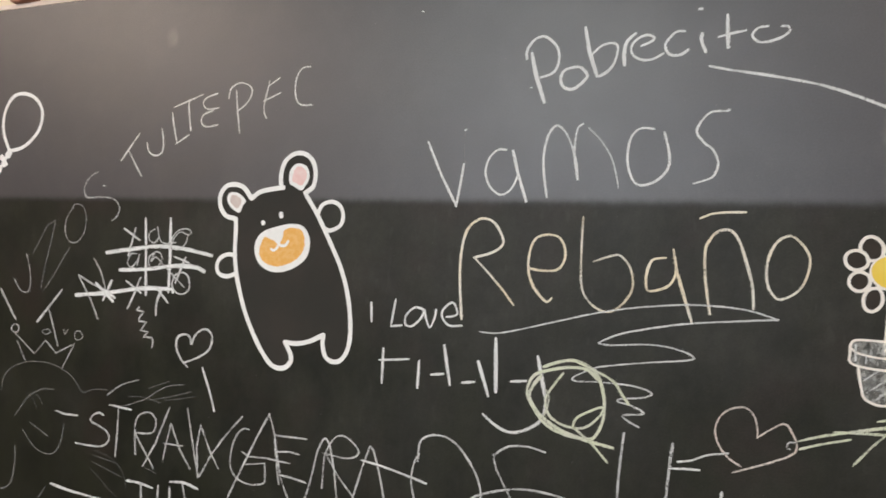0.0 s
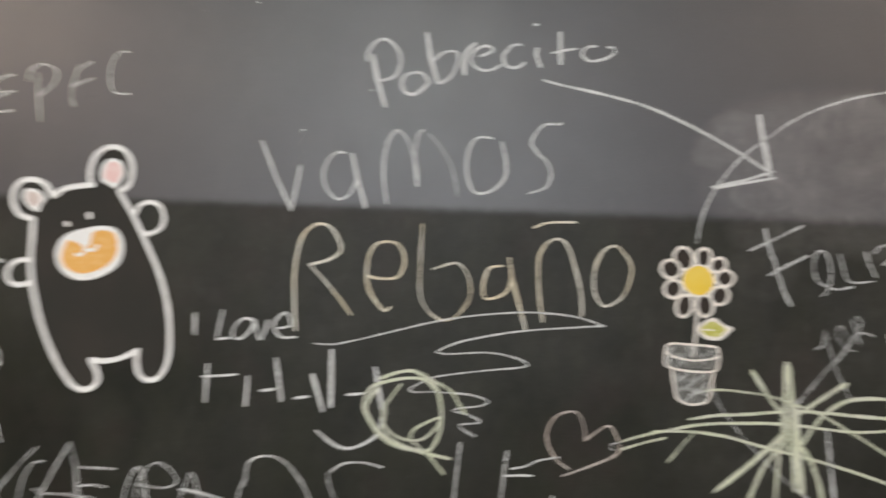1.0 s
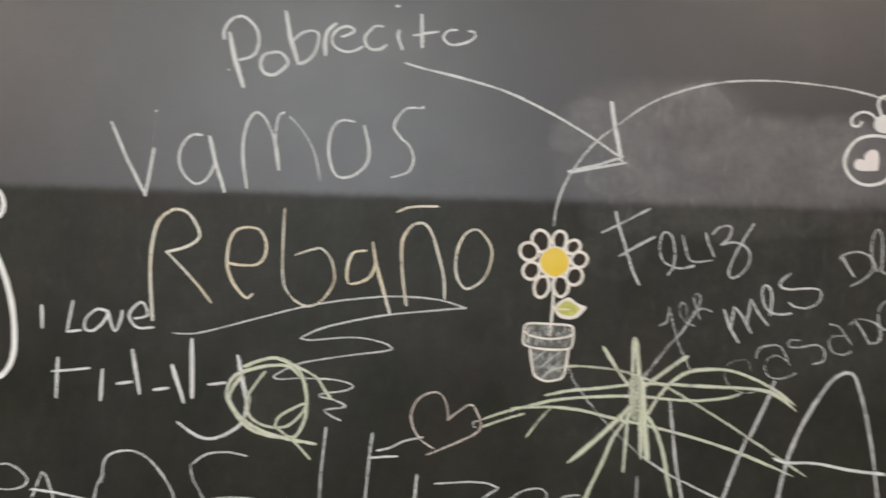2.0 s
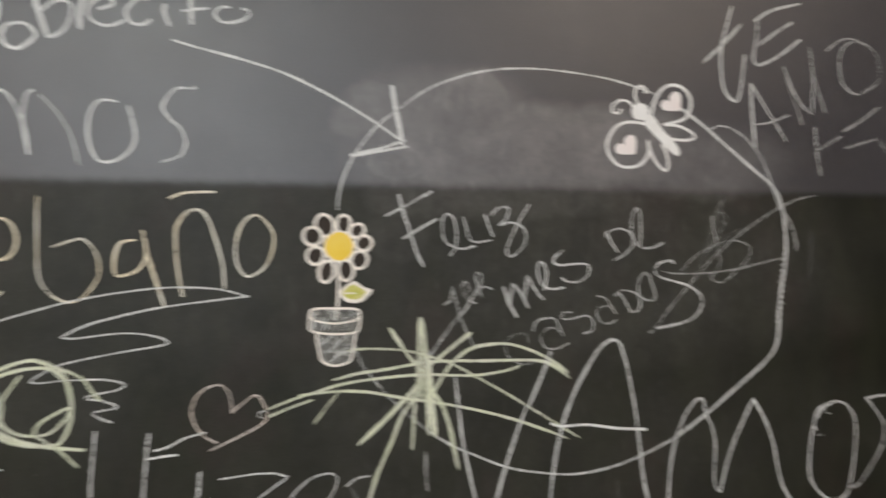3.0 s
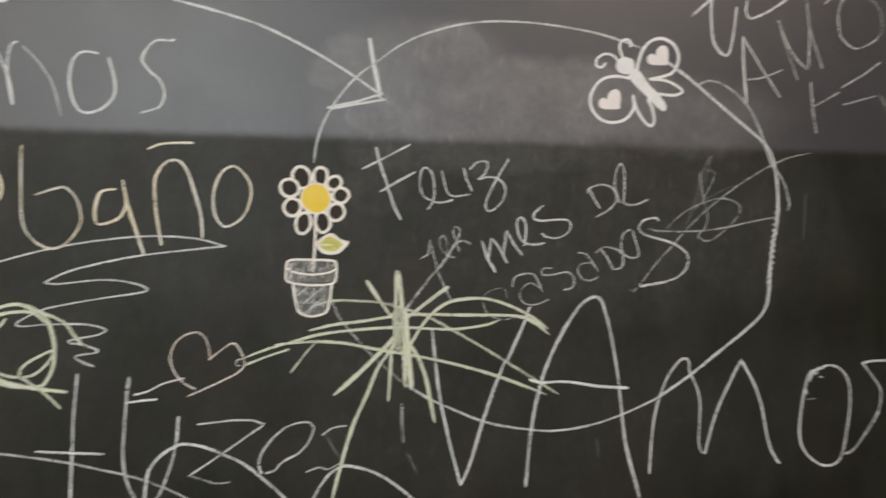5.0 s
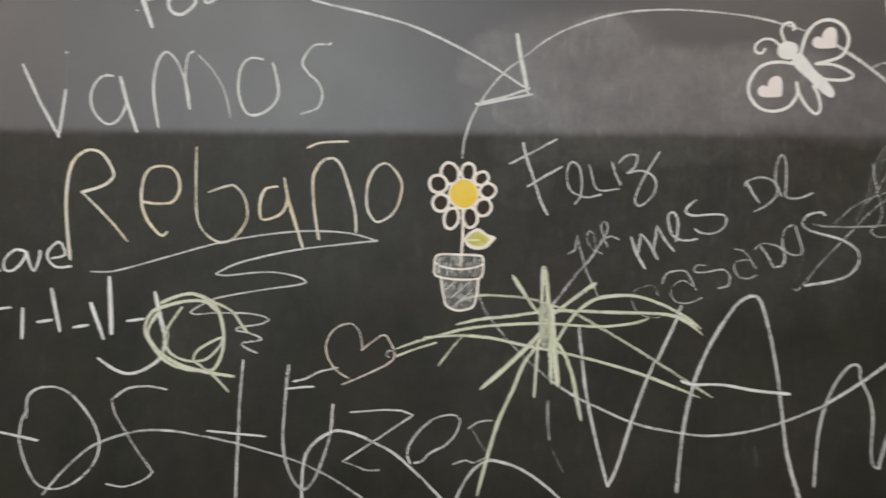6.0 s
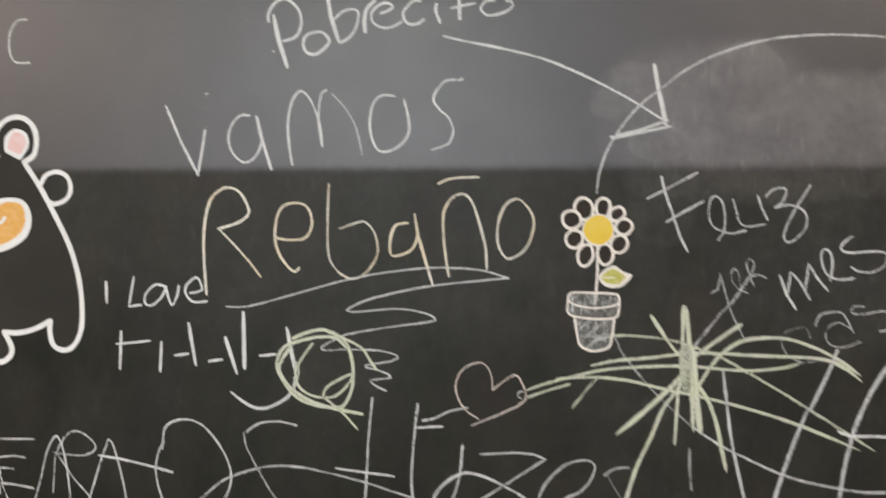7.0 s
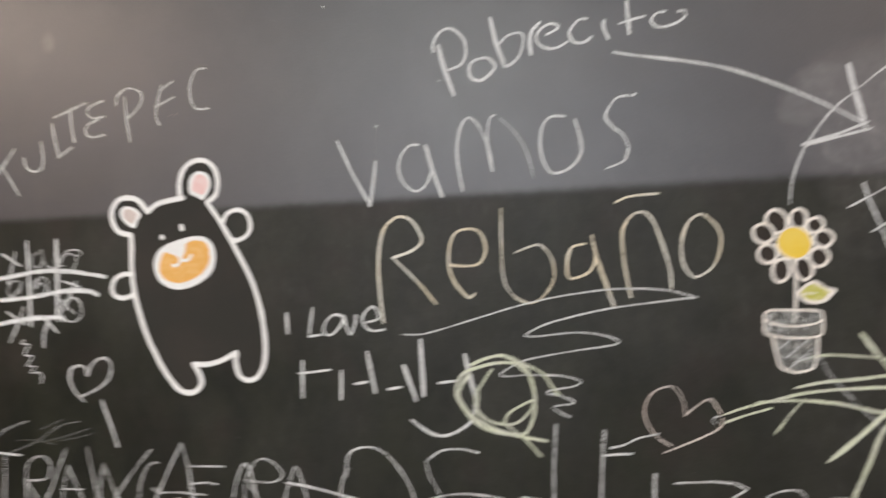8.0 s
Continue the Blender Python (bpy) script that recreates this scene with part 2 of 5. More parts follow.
paint_pale_pink = flat_paint("paint_pale_pink", (0.85, 0.79, 0.78), (0.86, 0.82, 0.81))
paint_grey_pink = flat_paint("paint_grey_pink", (0.60, 0.51, 0.48), (0.66, 0.58, 0.54))
paint_orange = flat_paint("paint_orange", (0.78, 0.42, 0.11), (0.82, 0.50, 0.19), 0.8, 120)
paint_yellow = flat_paint("paint_yellow", (0.84, 0.60, 0.08), (0.85, 0.635, 0.125), 0.8, 40)
paint_green = flat_paint("paint_green", (0.50, 0.50, 0.10), (0.62, 0.60, 0.24), 0.8, 120)
decal_black = flat_paint("decal_black", (0.0290, 0.0280, 0.0245), (0.0370, 0.0330, 0.0285), 0.7, 12)
decal_brown = flat_paint("decal_brown", (0.036, 0.030, 0.026), (0.046, 0.037, 0.031), 0.8, 30)
wall_paint = flat_paint("cream_wall_paint", (0.86, 0.74, 0.56), (0.82, 0.69, 0.51), 0.8, 8)
# paints of the unseen room; walls and floor kept dark to dim the board's reflections
unseen_wall_paint = flat_paint("unseen_room_wall_paint", (0.095, 0.083, 0.072), (0.075, 0.066, 0.057), 0.8, 8)
unseen_ceiling_paint = flat_paint("unseen_ceiling_paint", (0.62, 0.58, 0.54), (0.58, 0.54, 0.50), 0.9, 10)
unseen_floor_tile = flat_paint("unseen_floor_tile", (0.075, 0.065, 0.055), (0.055, 0.048, 0.042), 0.5, 6)
trim_paint = flat_paint("trim_paint", (0.80, 0.68, 0.60), (0.72, 0.58, 0.50), 0.6, 20)
wood_brown = flat_paint("brown_wood", (0.52, 0.25, 0.17), (0.44, 0.20, 0.13), 0.6, 30)
frame_metal = flat_paint("added_frame_metal", (0.55, 0.55, 0.55), (0.50, 0.50, 0.50), 0.4, 20)
# glowing skin of the added ceiling panels
lamp_glow = bpy.data.materials.new("added_panel_diffuser")
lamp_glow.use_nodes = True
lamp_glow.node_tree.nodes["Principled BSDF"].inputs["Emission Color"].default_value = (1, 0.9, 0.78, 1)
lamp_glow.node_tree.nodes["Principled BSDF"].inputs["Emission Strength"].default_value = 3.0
glass = bpy.data.materials.new("added_window_glass")
glass.use_nodes = True
glass.node_tree.nodes["Principled BSDF"].inputs["Transmission Weight"].default_value = 1.0
glass.node_tree.nodes["Principled BSDF"].inputs["Roughness"].default_value = 0.0


# ---- building helpers ----
def mesh_object(name, bm, material, parent=None):
    data = bpy.data.meshes.new(name)
    bm.to_mesh(data)
    bm.free()
    data.materials.append(material)
    ob = new(name, data)
    if parent:
        ob.parent = parent
    return ob


def box(bm, x0, x1, y0, y1, z0, z1, bevel=0.0):
    r = bmesh.ops.create_cube(bm, size=1.0)
    bmesh.ops.transform(bm, matrix=pose((x0 + x1) / 2, (y0 + y1) / 2, (z0 + z1) / 2) @ Matrix.Diagonal((x1 - x0, y1 - y0, z1 - z0, 1)), verts=r["verts"])
    if bevel:
        edges = list({e for v in r["verts"] for e in v.link_edges})
        bmesh.ops.bevel(bm, geom=edges, offset=bevel, segments=2, affect="EDGES")


def slab(name, x0, x1, y0, y1, z0, z1, material, bevel=0.0, parent=None):
    bm = bmesh.new()
    box(bm, x0, x1, y0, y1, z0, z1, bevel)
    return mesh_object(name, bm, material, parent)


def structure(ob, label, category="wall"):
    return tagged(ob, label, category, kind="structure")


# ---- room ----
X0, X1, Y0, Y1, TOP = -3.2, 3.4, -4.5, 0.018, 2.8
# only wall_north is in view; the other surfaces are added to shape reflected light
structure(slab("floor", X0 - 0.1, X1 + 0.1, Y0 - 0.15, Y1 + 0.1, -0.1, 0, unseen_floor_tile), "unseen dark brown-grey floor, added to keep reflections low", "floor")
structure(slab("ceiling", X0 - 0.1, X1 + 0.1, Y0 - 0.15, Y1 + 0.1, TOP, TOP + 0.1, unseen_ceiling_paint), "unseen plain off-white ceiling, added to close the room", "ceiling")
structure(slab("wall_north", X0, X1, Y1, Y1 + 0.1, 0, TOP, wall_paint), "warm cream painted wall behind the chalkboard")
structure(slab("unseen_wall_west", X0 - 0.1, X0, Y0 - 0.15, Y1 + 0.1, 0, TOP, unseen_wall_paint), "unseen plain brown-grey side wall, added to dim reflections")
structure(slab("unseen_wall_east", X1, X1 + 0.1, Y0 - 0.15, Y1 + 0.1, 0, TOP, unseen_wall_paint), "unseen plain brown-grey side wall, added to dim reflections")
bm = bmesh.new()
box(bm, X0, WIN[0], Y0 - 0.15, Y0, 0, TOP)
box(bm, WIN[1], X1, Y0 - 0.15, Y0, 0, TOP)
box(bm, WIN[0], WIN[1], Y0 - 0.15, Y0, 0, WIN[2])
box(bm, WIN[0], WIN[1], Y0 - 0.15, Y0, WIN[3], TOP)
structure(mesh_object("unseen_wall_south", bm, unseen_wall_paint), "unseen brown-grey wall with one wide window, added behind the camera")
structure(slab("ground", -60, 60, -120, Y0 - 0.15, -0.3, -0.12, unseen_floor_tile), "unseen plain grey ground added outside the added window", "ground")
# unseen window, added around the bluish fill lamp
window = structure(new("added_window"), "unseen wide grey metal window with two panes, added for the fill light", "window")
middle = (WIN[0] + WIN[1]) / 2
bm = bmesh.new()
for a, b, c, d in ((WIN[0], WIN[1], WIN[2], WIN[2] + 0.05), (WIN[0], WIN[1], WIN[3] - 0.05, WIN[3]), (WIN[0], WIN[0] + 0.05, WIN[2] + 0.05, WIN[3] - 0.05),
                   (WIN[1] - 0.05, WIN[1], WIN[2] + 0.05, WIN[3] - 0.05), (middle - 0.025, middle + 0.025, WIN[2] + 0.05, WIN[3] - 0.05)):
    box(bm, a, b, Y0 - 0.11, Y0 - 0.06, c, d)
mesh_object("added_window_frame", bm, frame_metal, window)
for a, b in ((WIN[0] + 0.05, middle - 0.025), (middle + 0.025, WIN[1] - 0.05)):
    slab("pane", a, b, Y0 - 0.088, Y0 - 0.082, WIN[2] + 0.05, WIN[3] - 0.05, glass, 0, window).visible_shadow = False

# unseen ceiling light panels, added as housings for the fill lamps
for lx, ly, watts, tone in ADDED_LAMPS:
    light = tagged(new("added_ceiling_panel"), "unseen flat white light panel added on the ceiling, switched on", "lamp", "ceiling lights")
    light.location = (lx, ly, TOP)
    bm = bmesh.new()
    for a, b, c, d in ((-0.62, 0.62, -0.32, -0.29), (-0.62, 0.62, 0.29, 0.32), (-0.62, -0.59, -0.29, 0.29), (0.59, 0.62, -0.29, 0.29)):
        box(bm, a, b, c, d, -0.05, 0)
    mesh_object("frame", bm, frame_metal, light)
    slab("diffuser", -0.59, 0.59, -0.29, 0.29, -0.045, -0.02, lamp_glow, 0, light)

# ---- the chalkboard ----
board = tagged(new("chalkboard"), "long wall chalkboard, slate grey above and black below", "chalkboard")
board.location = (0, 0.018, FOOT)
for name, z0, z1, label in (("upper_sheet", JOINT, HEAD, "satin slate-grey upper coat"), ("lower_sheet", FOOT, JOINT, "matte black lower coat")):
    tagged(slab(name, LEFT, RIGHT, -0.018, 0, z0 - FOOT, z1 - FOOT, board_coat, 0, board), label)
structure(slab("trim", LEFT, RIGHT, 0.002, 0.018, HEAD, HEAD + 0.012, trim_paint, 0.002), "narrow pinkish white strip along the board top", "trim")
bracket = tagged(new("wall_bracket"), "small pinkish brown wooden bracket above the board", "bracket")
bracket.location = (-0.93, 0.018, HEAD + 0.012)
slab("block", -0.028, 0.028, -0.03, 0, 0, 0.09, wood_brown, 0.004, bracket)
slab("plate", -0.036, 0.036, -0.008, 0, 0.09, 0.16, wood_brown, 0.002, bracket)

# ---- chalk marks ----
layer = [0]


def thing(name, label, category, x, z, group=""):
    """An anchor on the board's face; its marks are drawn in millimetres from it."""
    ob = tagged(new(name), label, category, group)
    ob.location = (x, 0, z)
    return ob


def smooth(points, closed, steps=6):
    n, out = len(points), []
    p = [Vector(q) for q in points]
    for i in range(n if closed else n - 1):
        a, b, c, d = (p[j % n] if closed else p[min(max(j, 0), n - 1)] for j in (i - 1, i, i + 1, i + 2))
        for s in range(steps):
            t = s / steps
            out.append(0.5 * (2 * b + (c - a) * t + (2 * a - 5 * b + 4 * c - d) * t * t + (3 * b - a - 3 * c + d) * t ** 3))
    return out if closed else out + [p[-1]]


def curve(width, pressure, *points):
    return ("stroke", width, pressure, smooth(points, False), False)


def loop(width, pressure, *points):
    return ("stroke", width, pressure, smooth(points, True), True)


def line(width, pressure, *points):
    out = []
    for a, b in zip(points, points[1:]):
        a, b = Vector(a), Vector(b)
        k = max(2, int((b - a).length / 8))
        out += [a.lerp(b, i / k) for i in range(k)]
    return ("stroke", width, pressure, out + [Vector(points[-1])], False)


def fill(pressure, *points):
    return ("fill", 0, pressure, smooth(points, True, 8), True)


def mark(name, parent, material, marks, label=""):
    """One mesh of chalk or paint laid on the board: strokes are thin ribbons with ragged edges, fills are thin skins; further strokes of a part hang under it."""
    if len(marks) > 1:
        first = mark(name, parent, material, marks[:1], label)
        for other in marks[1:]:
            mark("stroke", first, material, [other])
        return first
    verts, faces, uvs, press = [], [], [], []
    dry = material.name.startswith("chalk")
    if material is chalk_white and marks[0][0] == "stroke" and marks[0][2] < 0.46:
        material = chalk_faint
    for kind, width, pressure, pts, closed in marks:
        layer[0] += 1
        high = 0.0002 + 0.000002 * layer[0]
        base = len(verts)
        if kind == "fill":
            for q in pts:
                if name.endswith("tint"):
                    q = q + 1.6 * Vector((noise.noise(Vector((q.x * 0.5, q.y * 0.5, 1))), noise.noise(Vector((q.x * 0.5, q.y * 0.5, 9)))))
                verts.append((q.x / 1000, -high, q.y / 1000))
                uvs.append((q.x / 1000, 0.0))
                press.append(pressure)
            faces.append(tuple(range(base, base + len(pts))))
            continue
        n, run = len(pts), 0.0
        for i, q in enumerate(pts):
            before, after = (pts[i - 1], pts[(i + 1) % n]) if closed else (pts[max(i - 1, 0)], pts[min(i + 1, n - 1)])
            along = (after - before)
            along = along.normalized() if along.length > 1e-6 else Vector((1, 0))
            run += (q - pts[i - 1]).length if i else 0.0
            side = Vector((-along.y, along.x))
            end = 1.0 if closed or 0 < i < n - 1 else 0.72
            wob = 1 + 0.13 * noise.noise(Vector((q.x * 0.09, q.y * 0.09, layer[0] * 3.1)))
            if dry:
                wob += 0.30 * noise.noise(Vector((q.x * 0.022, q.y * 0.022, layer[0] * 5.3)))
            half = (0.98 if dry else 1.0) * width / 2 * end * wob
            if name == "ray":
                half *= min(1.0, 0.35 + 9 * min(i, n - 1 - i) / n)
            push = pressure * (1 + 0.16 * noise.noise(Vector((q.x * 0.03, q.y * 0.03, layer[0] * 7.7))))
            if not closed and i in (0, n - 1):
                q = q + along * (width * 0.3 if i else -width * 0.3)
            for v in (-1, 0, 1):
                w = q + side * half * v
                verts.append((w.x / 1000, -high, w.y / 1000))
                uvs.append((run / 1000, float(v)))
                press.append(push)
        for i in range(n if closed else n - 1):
            a, b = base + 3 * i, base + 3 * ((i + 1) % n)
            faces += [(a, b, b + 1, a + 1), (a + 1, b + 1, b + 2, a + 2)]
    data = bpy.data.meshes.new(name)
    data.from_pydata(verts, [], faces)
    layer_uv = data.uv_layers.new(name="along")
    for k in data.loops:
        layer_uv.data[k.index].uv = uvs[k.vertex_index]
    att = data.attributes.new("pressure", "FLOAT", "POINT")
    att.data.foreach_set("value", press)
    data.materials.append(material)
    ob = new(name, data)
    ob.parent = parent
    return tagged(ob, label)


it = thing("chalk_word", "large white chalk word Pobrecito on the upper board", "chalk writing", 0.1, 1.67)
mark("letter", it, chalk_white, [curve(4.6, 0.95, (-1, 67), (-1, 79), (8, 93), (22, 98), (35, 90), (44, 77), (45, 59), (38, 45), (21, 39)), line(6.3, 1, (6, 75), (14, 41), (27, 3))])
mark("letter", it, chalk_white, [loop(4.5, 0.95, (69, 51), (54, 47), (49, 35), (54, 23), (67, 20), (80, 29), (86, 38), (78, 49))])
mark("letter", it, chalk_white, [line(5.7, 1, (81, 106), (87, 73), (99, 36)), curve(4.4, 0.9, (93, 68), (104, 78), (119, 81), (126, 74), (122, 54), (113, 42), (102, 36))])
mark("letter", it, chalk_white, [curve(5.0, 1, (136, 49), (135, 65), (138, 81), (149, 92))])
mark("letter", it, chalk_white, [curve(4.0, 0.95, (157, 74), (171, 80), (173, 85), (164, 89), (151, 84), (144, 74), (146, 63), (158, 55), (172, 55), (186, 62))])
mark("letter", it, chalk_white, [curve(4.2, 0.95, (212, 90), (202, 90), (193, 82), (188, 72), (194, 60), (208, 59), (217, 65))])
mark("letter", it, chalk_white, [curve(5.3, 1, (234, 85), (233, 76), (239, 60)), line(4.1, 1, (229, 118), (233, 118))])
mark("letter", it, chalk_white, [line(5.5, 1, (264, 107), (265, 86), (266, 64)), line(4.0, 1, (254, 79), (273, 83), (286, 85))])
mark("letter", it, chalk_white, [curve(3.6, 0.9, (312, 88), (301, 87), (294, 78), (301, 69), (313, 68), (329, 73), (337, 80), (335, 86), (328, 87))])
it = thing("chalk_word", "white chalk word Vamos in tall thin letters", "chalk writing", -0.05, 1.52)
mark("letter", it, chalk_white, [line(4.3, 0.8, (2, 100), (25, 50), (51, 3)), line(4.5, 0.85, (51, 3), (57, 41), (60, 66)), line(2.1, 0.45, (60, 66), (60, 93), (61, 113))])
mark("letter", it, chalk_white, [curve(3.7, 0.9, (124, 86), (111, 86), (99, 74), (94, 54), (101, 33), (118, 20), (134, 29), (143, 49)), line(5.3, 0.9, (134, 84), (142, 53), (156, 11))])
mark("letter", it, chalk_white, [curve(3.9, 0.85, (186, 17), (179, 65), (183, 101), (196, 119), (212, 104), (224, 72), (228, 42)), curve(3.8, 0.8, (228, 42), (222, 80), (225, 112), (233, 120)), curve(3.1, 0.66, (241, 114), (259, 95), (275, 67), (284, 30))])
mark("letter", it, chalk_white, [curve(3.6, 0.9, (328, 110), (309, 111), (297, 97), (294, 68), (301, 43), (312, 34), (331, 39), (346, 55), (348, 76), (341, 105))])
mark("letter", it, chalk_white, [curve(3.5, 0.85, (419, 133), (417, 131), (398, 130), (386, 118), (381, 104), (390, 90), (402, 79), (408, 62), (403, 46), (392, 40), (380, 36))])
it = thing("chalk_word", "cream chalk word Rebaño in large uneven letters", "chalk writing", 0.01, 1.36)
mark("letter", it, chalk_cream, [curve(4.4, 0.9, (7, -3), (2, 51), (2, 92), (9, 126), (24, 142), (38, 145), (52, 138), (64, 119), (64, 107), (49, 96), (22, 88)), line(4.0, 0.75, (22, 88), (46, 65), (68, 42), (84, 22))])
mark("letter", it, chalk_cream, [curve(3.9, 0.85, (104, 76), (124, 73), (144, 75), (154, 88), (154, 106), (146, 120), (130, 124), (113, 118), (105, 100), (104, 72), (113, 48), (130, 30), (138, 35))])
mark("letter", it, chalk_cream, [curve(3.6, 0.72, (178, 150), (177, 114), (178, 59), (187, 36), (204, 23), (220, 22), (237, 36), (247, 57), (243, 82), (231, 97), (220, 98), (194, 89))])
mark("letter", it, chalk_cream, [curve(3.9, 0.85, (288, 97), (272, 94), (265, 79), (264, 60), (270, 52), (291, 59), (300, 73), (301, 88)), line(4.7, 0.8, (297, 108), (302, 80), (312, 47), (323, 13))])
mark("letter", it, chalk_cream, [curve(4.2, 0.8, (344, 26), (338, 67), (336, 104), (340, 120), (351, 133), (365, 135), (375, 124), (385, 95), (393, 63), (395, 36)), curve(3.4, 0.8, (329, 150), (347, 157), (383, 159))])
mark("letter", it, chalk_cream, [loop(3.8, 0.8, (434, 130), (419, 121), (410, 99), (409, 74), (415, 57), (426, 50), (445, 62), (455, 84), (456, 105), (446, 122))])
it = thing("chalk_flourish", "thin white chalk zigzag flourish below a word", "chalk drawing", 0.05, 1.23)
mark("underline", it, chalk_white, [curve(2.7, 0.75, (-5, 110), (22, 110), (55, 118), (103, 132), (156, 147), (201, 157), (251, 164), (293, 167), (347, 164), (384, 154)), curve(3.0, 0.75, (384, 154), (347, 150), (280, 142), (231, 132), (191, 121), (165, 108))])
mark("zigzag", it, chalk_white, [curve(2.8, 0.72, (165, 108), (180, 106), (232, 111), (267, 107), (286, 99), (278, 94), (232, 87), (181, 78), (159, 72), (133, 58), (137, 53), (167, 55), (212, 54), (236, 47), (226, 40), (198, 35), (193, 31), (209, 28), (227, 19), (201, 14), (206, 7), (221, 0))])
it = thing("chalk_word", "small white chalk words I Love", "chalk writing", -0.13, 1.34)
mark("letter", it, chalk_white, [line(4.5, 0.9, (-1, 32), (1, 3))])
mark("letter", it, chalk_white, [line(4.0, 0.9, (40, 39), (34, -2), (52, 1))])
mark("letter", it, chalk_white, [curve(3.6, 0.9, (88, 26), (73, 29), (59, 17), (58, 3), (69, 1), (82, 13), (88, 26))])
mark("letter", it, chalk_white, [curve(3.5, 0.9, (88, 26), (92, 11), (98, 1), (105, 18), (106, 28))])
mark("letter", it, chalk_white, [curve(3.5, 0.9, (123, 18), (139, 22), (138, 33), (131, 40), (118, 29), (117, 17), (128, 6), (148, 7))])
it = thing("chalk_bars", "row of plain white chalk bars beside a scribble", "chalk writing", -0.11, 1.2)
mark("bar", it, chalk_white, [line(4.8, 0.9, (3, 103), (3, 51))])
mark("bar", it, chalk_white, [line(4.0, 0.9, (-3, 85), (23, 88), (46, 91))])
mark("bar", it, chalk_white, [line(5.0, 0.9, (63, 89), (62, 49))])
mark("bar", it, chalk_white, [line(4.8, 0.9, (102, 116), (113, 59))])
mark("bar", it, chalk_white, [line(4.2, 0.9, (83, 71), (102, 74))])
mark("bar", it, chalk_white, [line(5.4, 0.9, (155, 97), (172, 49))])
mark("bar", it, chalk_white, [line(4.4, 0.9, (132, 64), (151, 67))])
mark("bar", it, chalk_white, [line(6.3, 0.95, (180, 132), (183, 56))])
mark("bar", it, chalk_white, [line(4.2, 0.9, (205, 73), (227, 76))])
mark("bar", it, chalk_white, [line(5.5, 0.9, (242, 112), (248, 86), (254, 59))])
mark("hook", it, chalk_white, [curve(4.8, 0.8, (165, 22), (187, 7), (208, 1), (232, 9), (252, 27), (255, 59))])
it = thing("chalk_scribble", "pale yellow-green chalk circles scribbled over writing", "chalk drawing", 0.12, 1.18)
mark("loop", it, chalk_green, [curve(5.0, 0.9, (21, 118), (39, 126), (62, 131), (81, 125), (97, 110), (105, 84), (105, 57), (96, 33), (85, 26), (54, 28), (26, 40), (5, 65), (-1, 84), (8, 105), (31, 115), (58, 121), (81, 120), (96, 108))])
mark("loop", it, chalk_green, [curve(5.1, 0.9, (18, 106), (6, 89), (3, 73), (18, 51), (42, 36), (62, 29), (89, 23), (119, 18))])
mark("loop", it, chalk_green, [curve(3.7, 0.85, (49, 112), (40, 100), (27, 79), (26, 64), (34, 49), (54, 40), (80, 41), (99, 58), (104, 71), (87, 64), (70, 53), (65, 41), (73, 34), (93, 18), (112, -2))])
mark("loop", it, chalk_green, [curve(4.9, 0.85, (66, 130), (89, 121), (116, 108), (127, 93), (137, 79))])
mark("loop", it, chalk_green, [curve(3.2, 0.7, (25, 87), (30, 76), (26, 56), (20, 46))])
it = thing("chalk_word", "thin white chalk word Tultepec rising at a slant", "chalk writing", -0.65, 1.57)
mark("letter", it, chalk_white, [line(3.8, 0.8, (39, 79), (-1, 31)), line(3.7, 0.8, (16, 48), (48, 2))])
mark("letter", it, chalk_white, [curve(3.7, 0.75, (58, 62), (61, 49), (72, 40), (86, 40), (94, 49), (94, 66), (90, 86))])
mark("letter", it, chalk_white, [line(3.6, 0.8, (111, 114), (116, 89), (125, 59)), line(3.6, 0.8, (122, 58), (150, 74))])
mark("letter", it, chalk_white, [line(3.6, 0.75, (115, 124), (177, 144)), curve(3.6, 0.8, (146, 135), (148, 113), (154, 81))])
mark("letter", it, chalk_white, [curve(3.6, 0.75, (207, 144), (184, 137), (178, 127), (188, 118), (211, 119)), curve(3.6, 0.7, (200, 115), (179, 107), (176, 95), (187, 87), (211, 90))])
mark("letter", it, chalk_white, [line(3.9, 0.8, (246, 147), (251, 109), (257, 74)), curve(3.4, 0.75, (231, 134), (235, 151), (254, 160), (275, 152), (277, 137), (265, 121), (249, 111))])
mark("letter", it, chalk_white, [curve(3.4, 0.75, (312, 160), (303, 116), (309, 97)), line(3.3, 0.75, (309, 150), (332, 164)), line(3.3, 0.75, (302, 126), (335, 139)), line(2.5, 0.3, (327, 109), (344, 114))])
mark("letter", it, chalk_white, [curve(3.3, 0.75, (389, 179), (374, 177), (364, 161), (363, 137), (372, 118), (395, 116))])
it = thing("chalk_letters", "faint white chalk letters climbing in a curve", "chalk writing", -0.94, 1.25)
mark("letter", it, chalk_white, [curve(3.4, 0.55, (236, 331), (217, 321), (204, 303), (207, 287), (216, 282), (247, 283), (275, 280), (291, 266), (287, 249), (274, 240))])
mark("letter", it, chalk_white, [curve(3.4, 0.46, (175, 262), (184, 270), (200, 267), (211, 252), (212, 235), (207, 213), (193, 199), (177, 198), (165, 209), (161, 230), (168, 252), (179, 263))])
mark("letter", it, chalk_white, [line(3.5, 0.39, (82, 175), (115, 229), (135, 238), (126, 195), (115, 151), (107, 106)), line(3.4, 0.39, (112, 101), (139, 134), (158, 164), (176, 188))])
mark("letter", it, chalk_white, [curve(3.6, 0.55, (64, 171), (72, 150), (79, 123), (77, 104), (67, 97), (53, 102), (43, 112), (36, 122))])
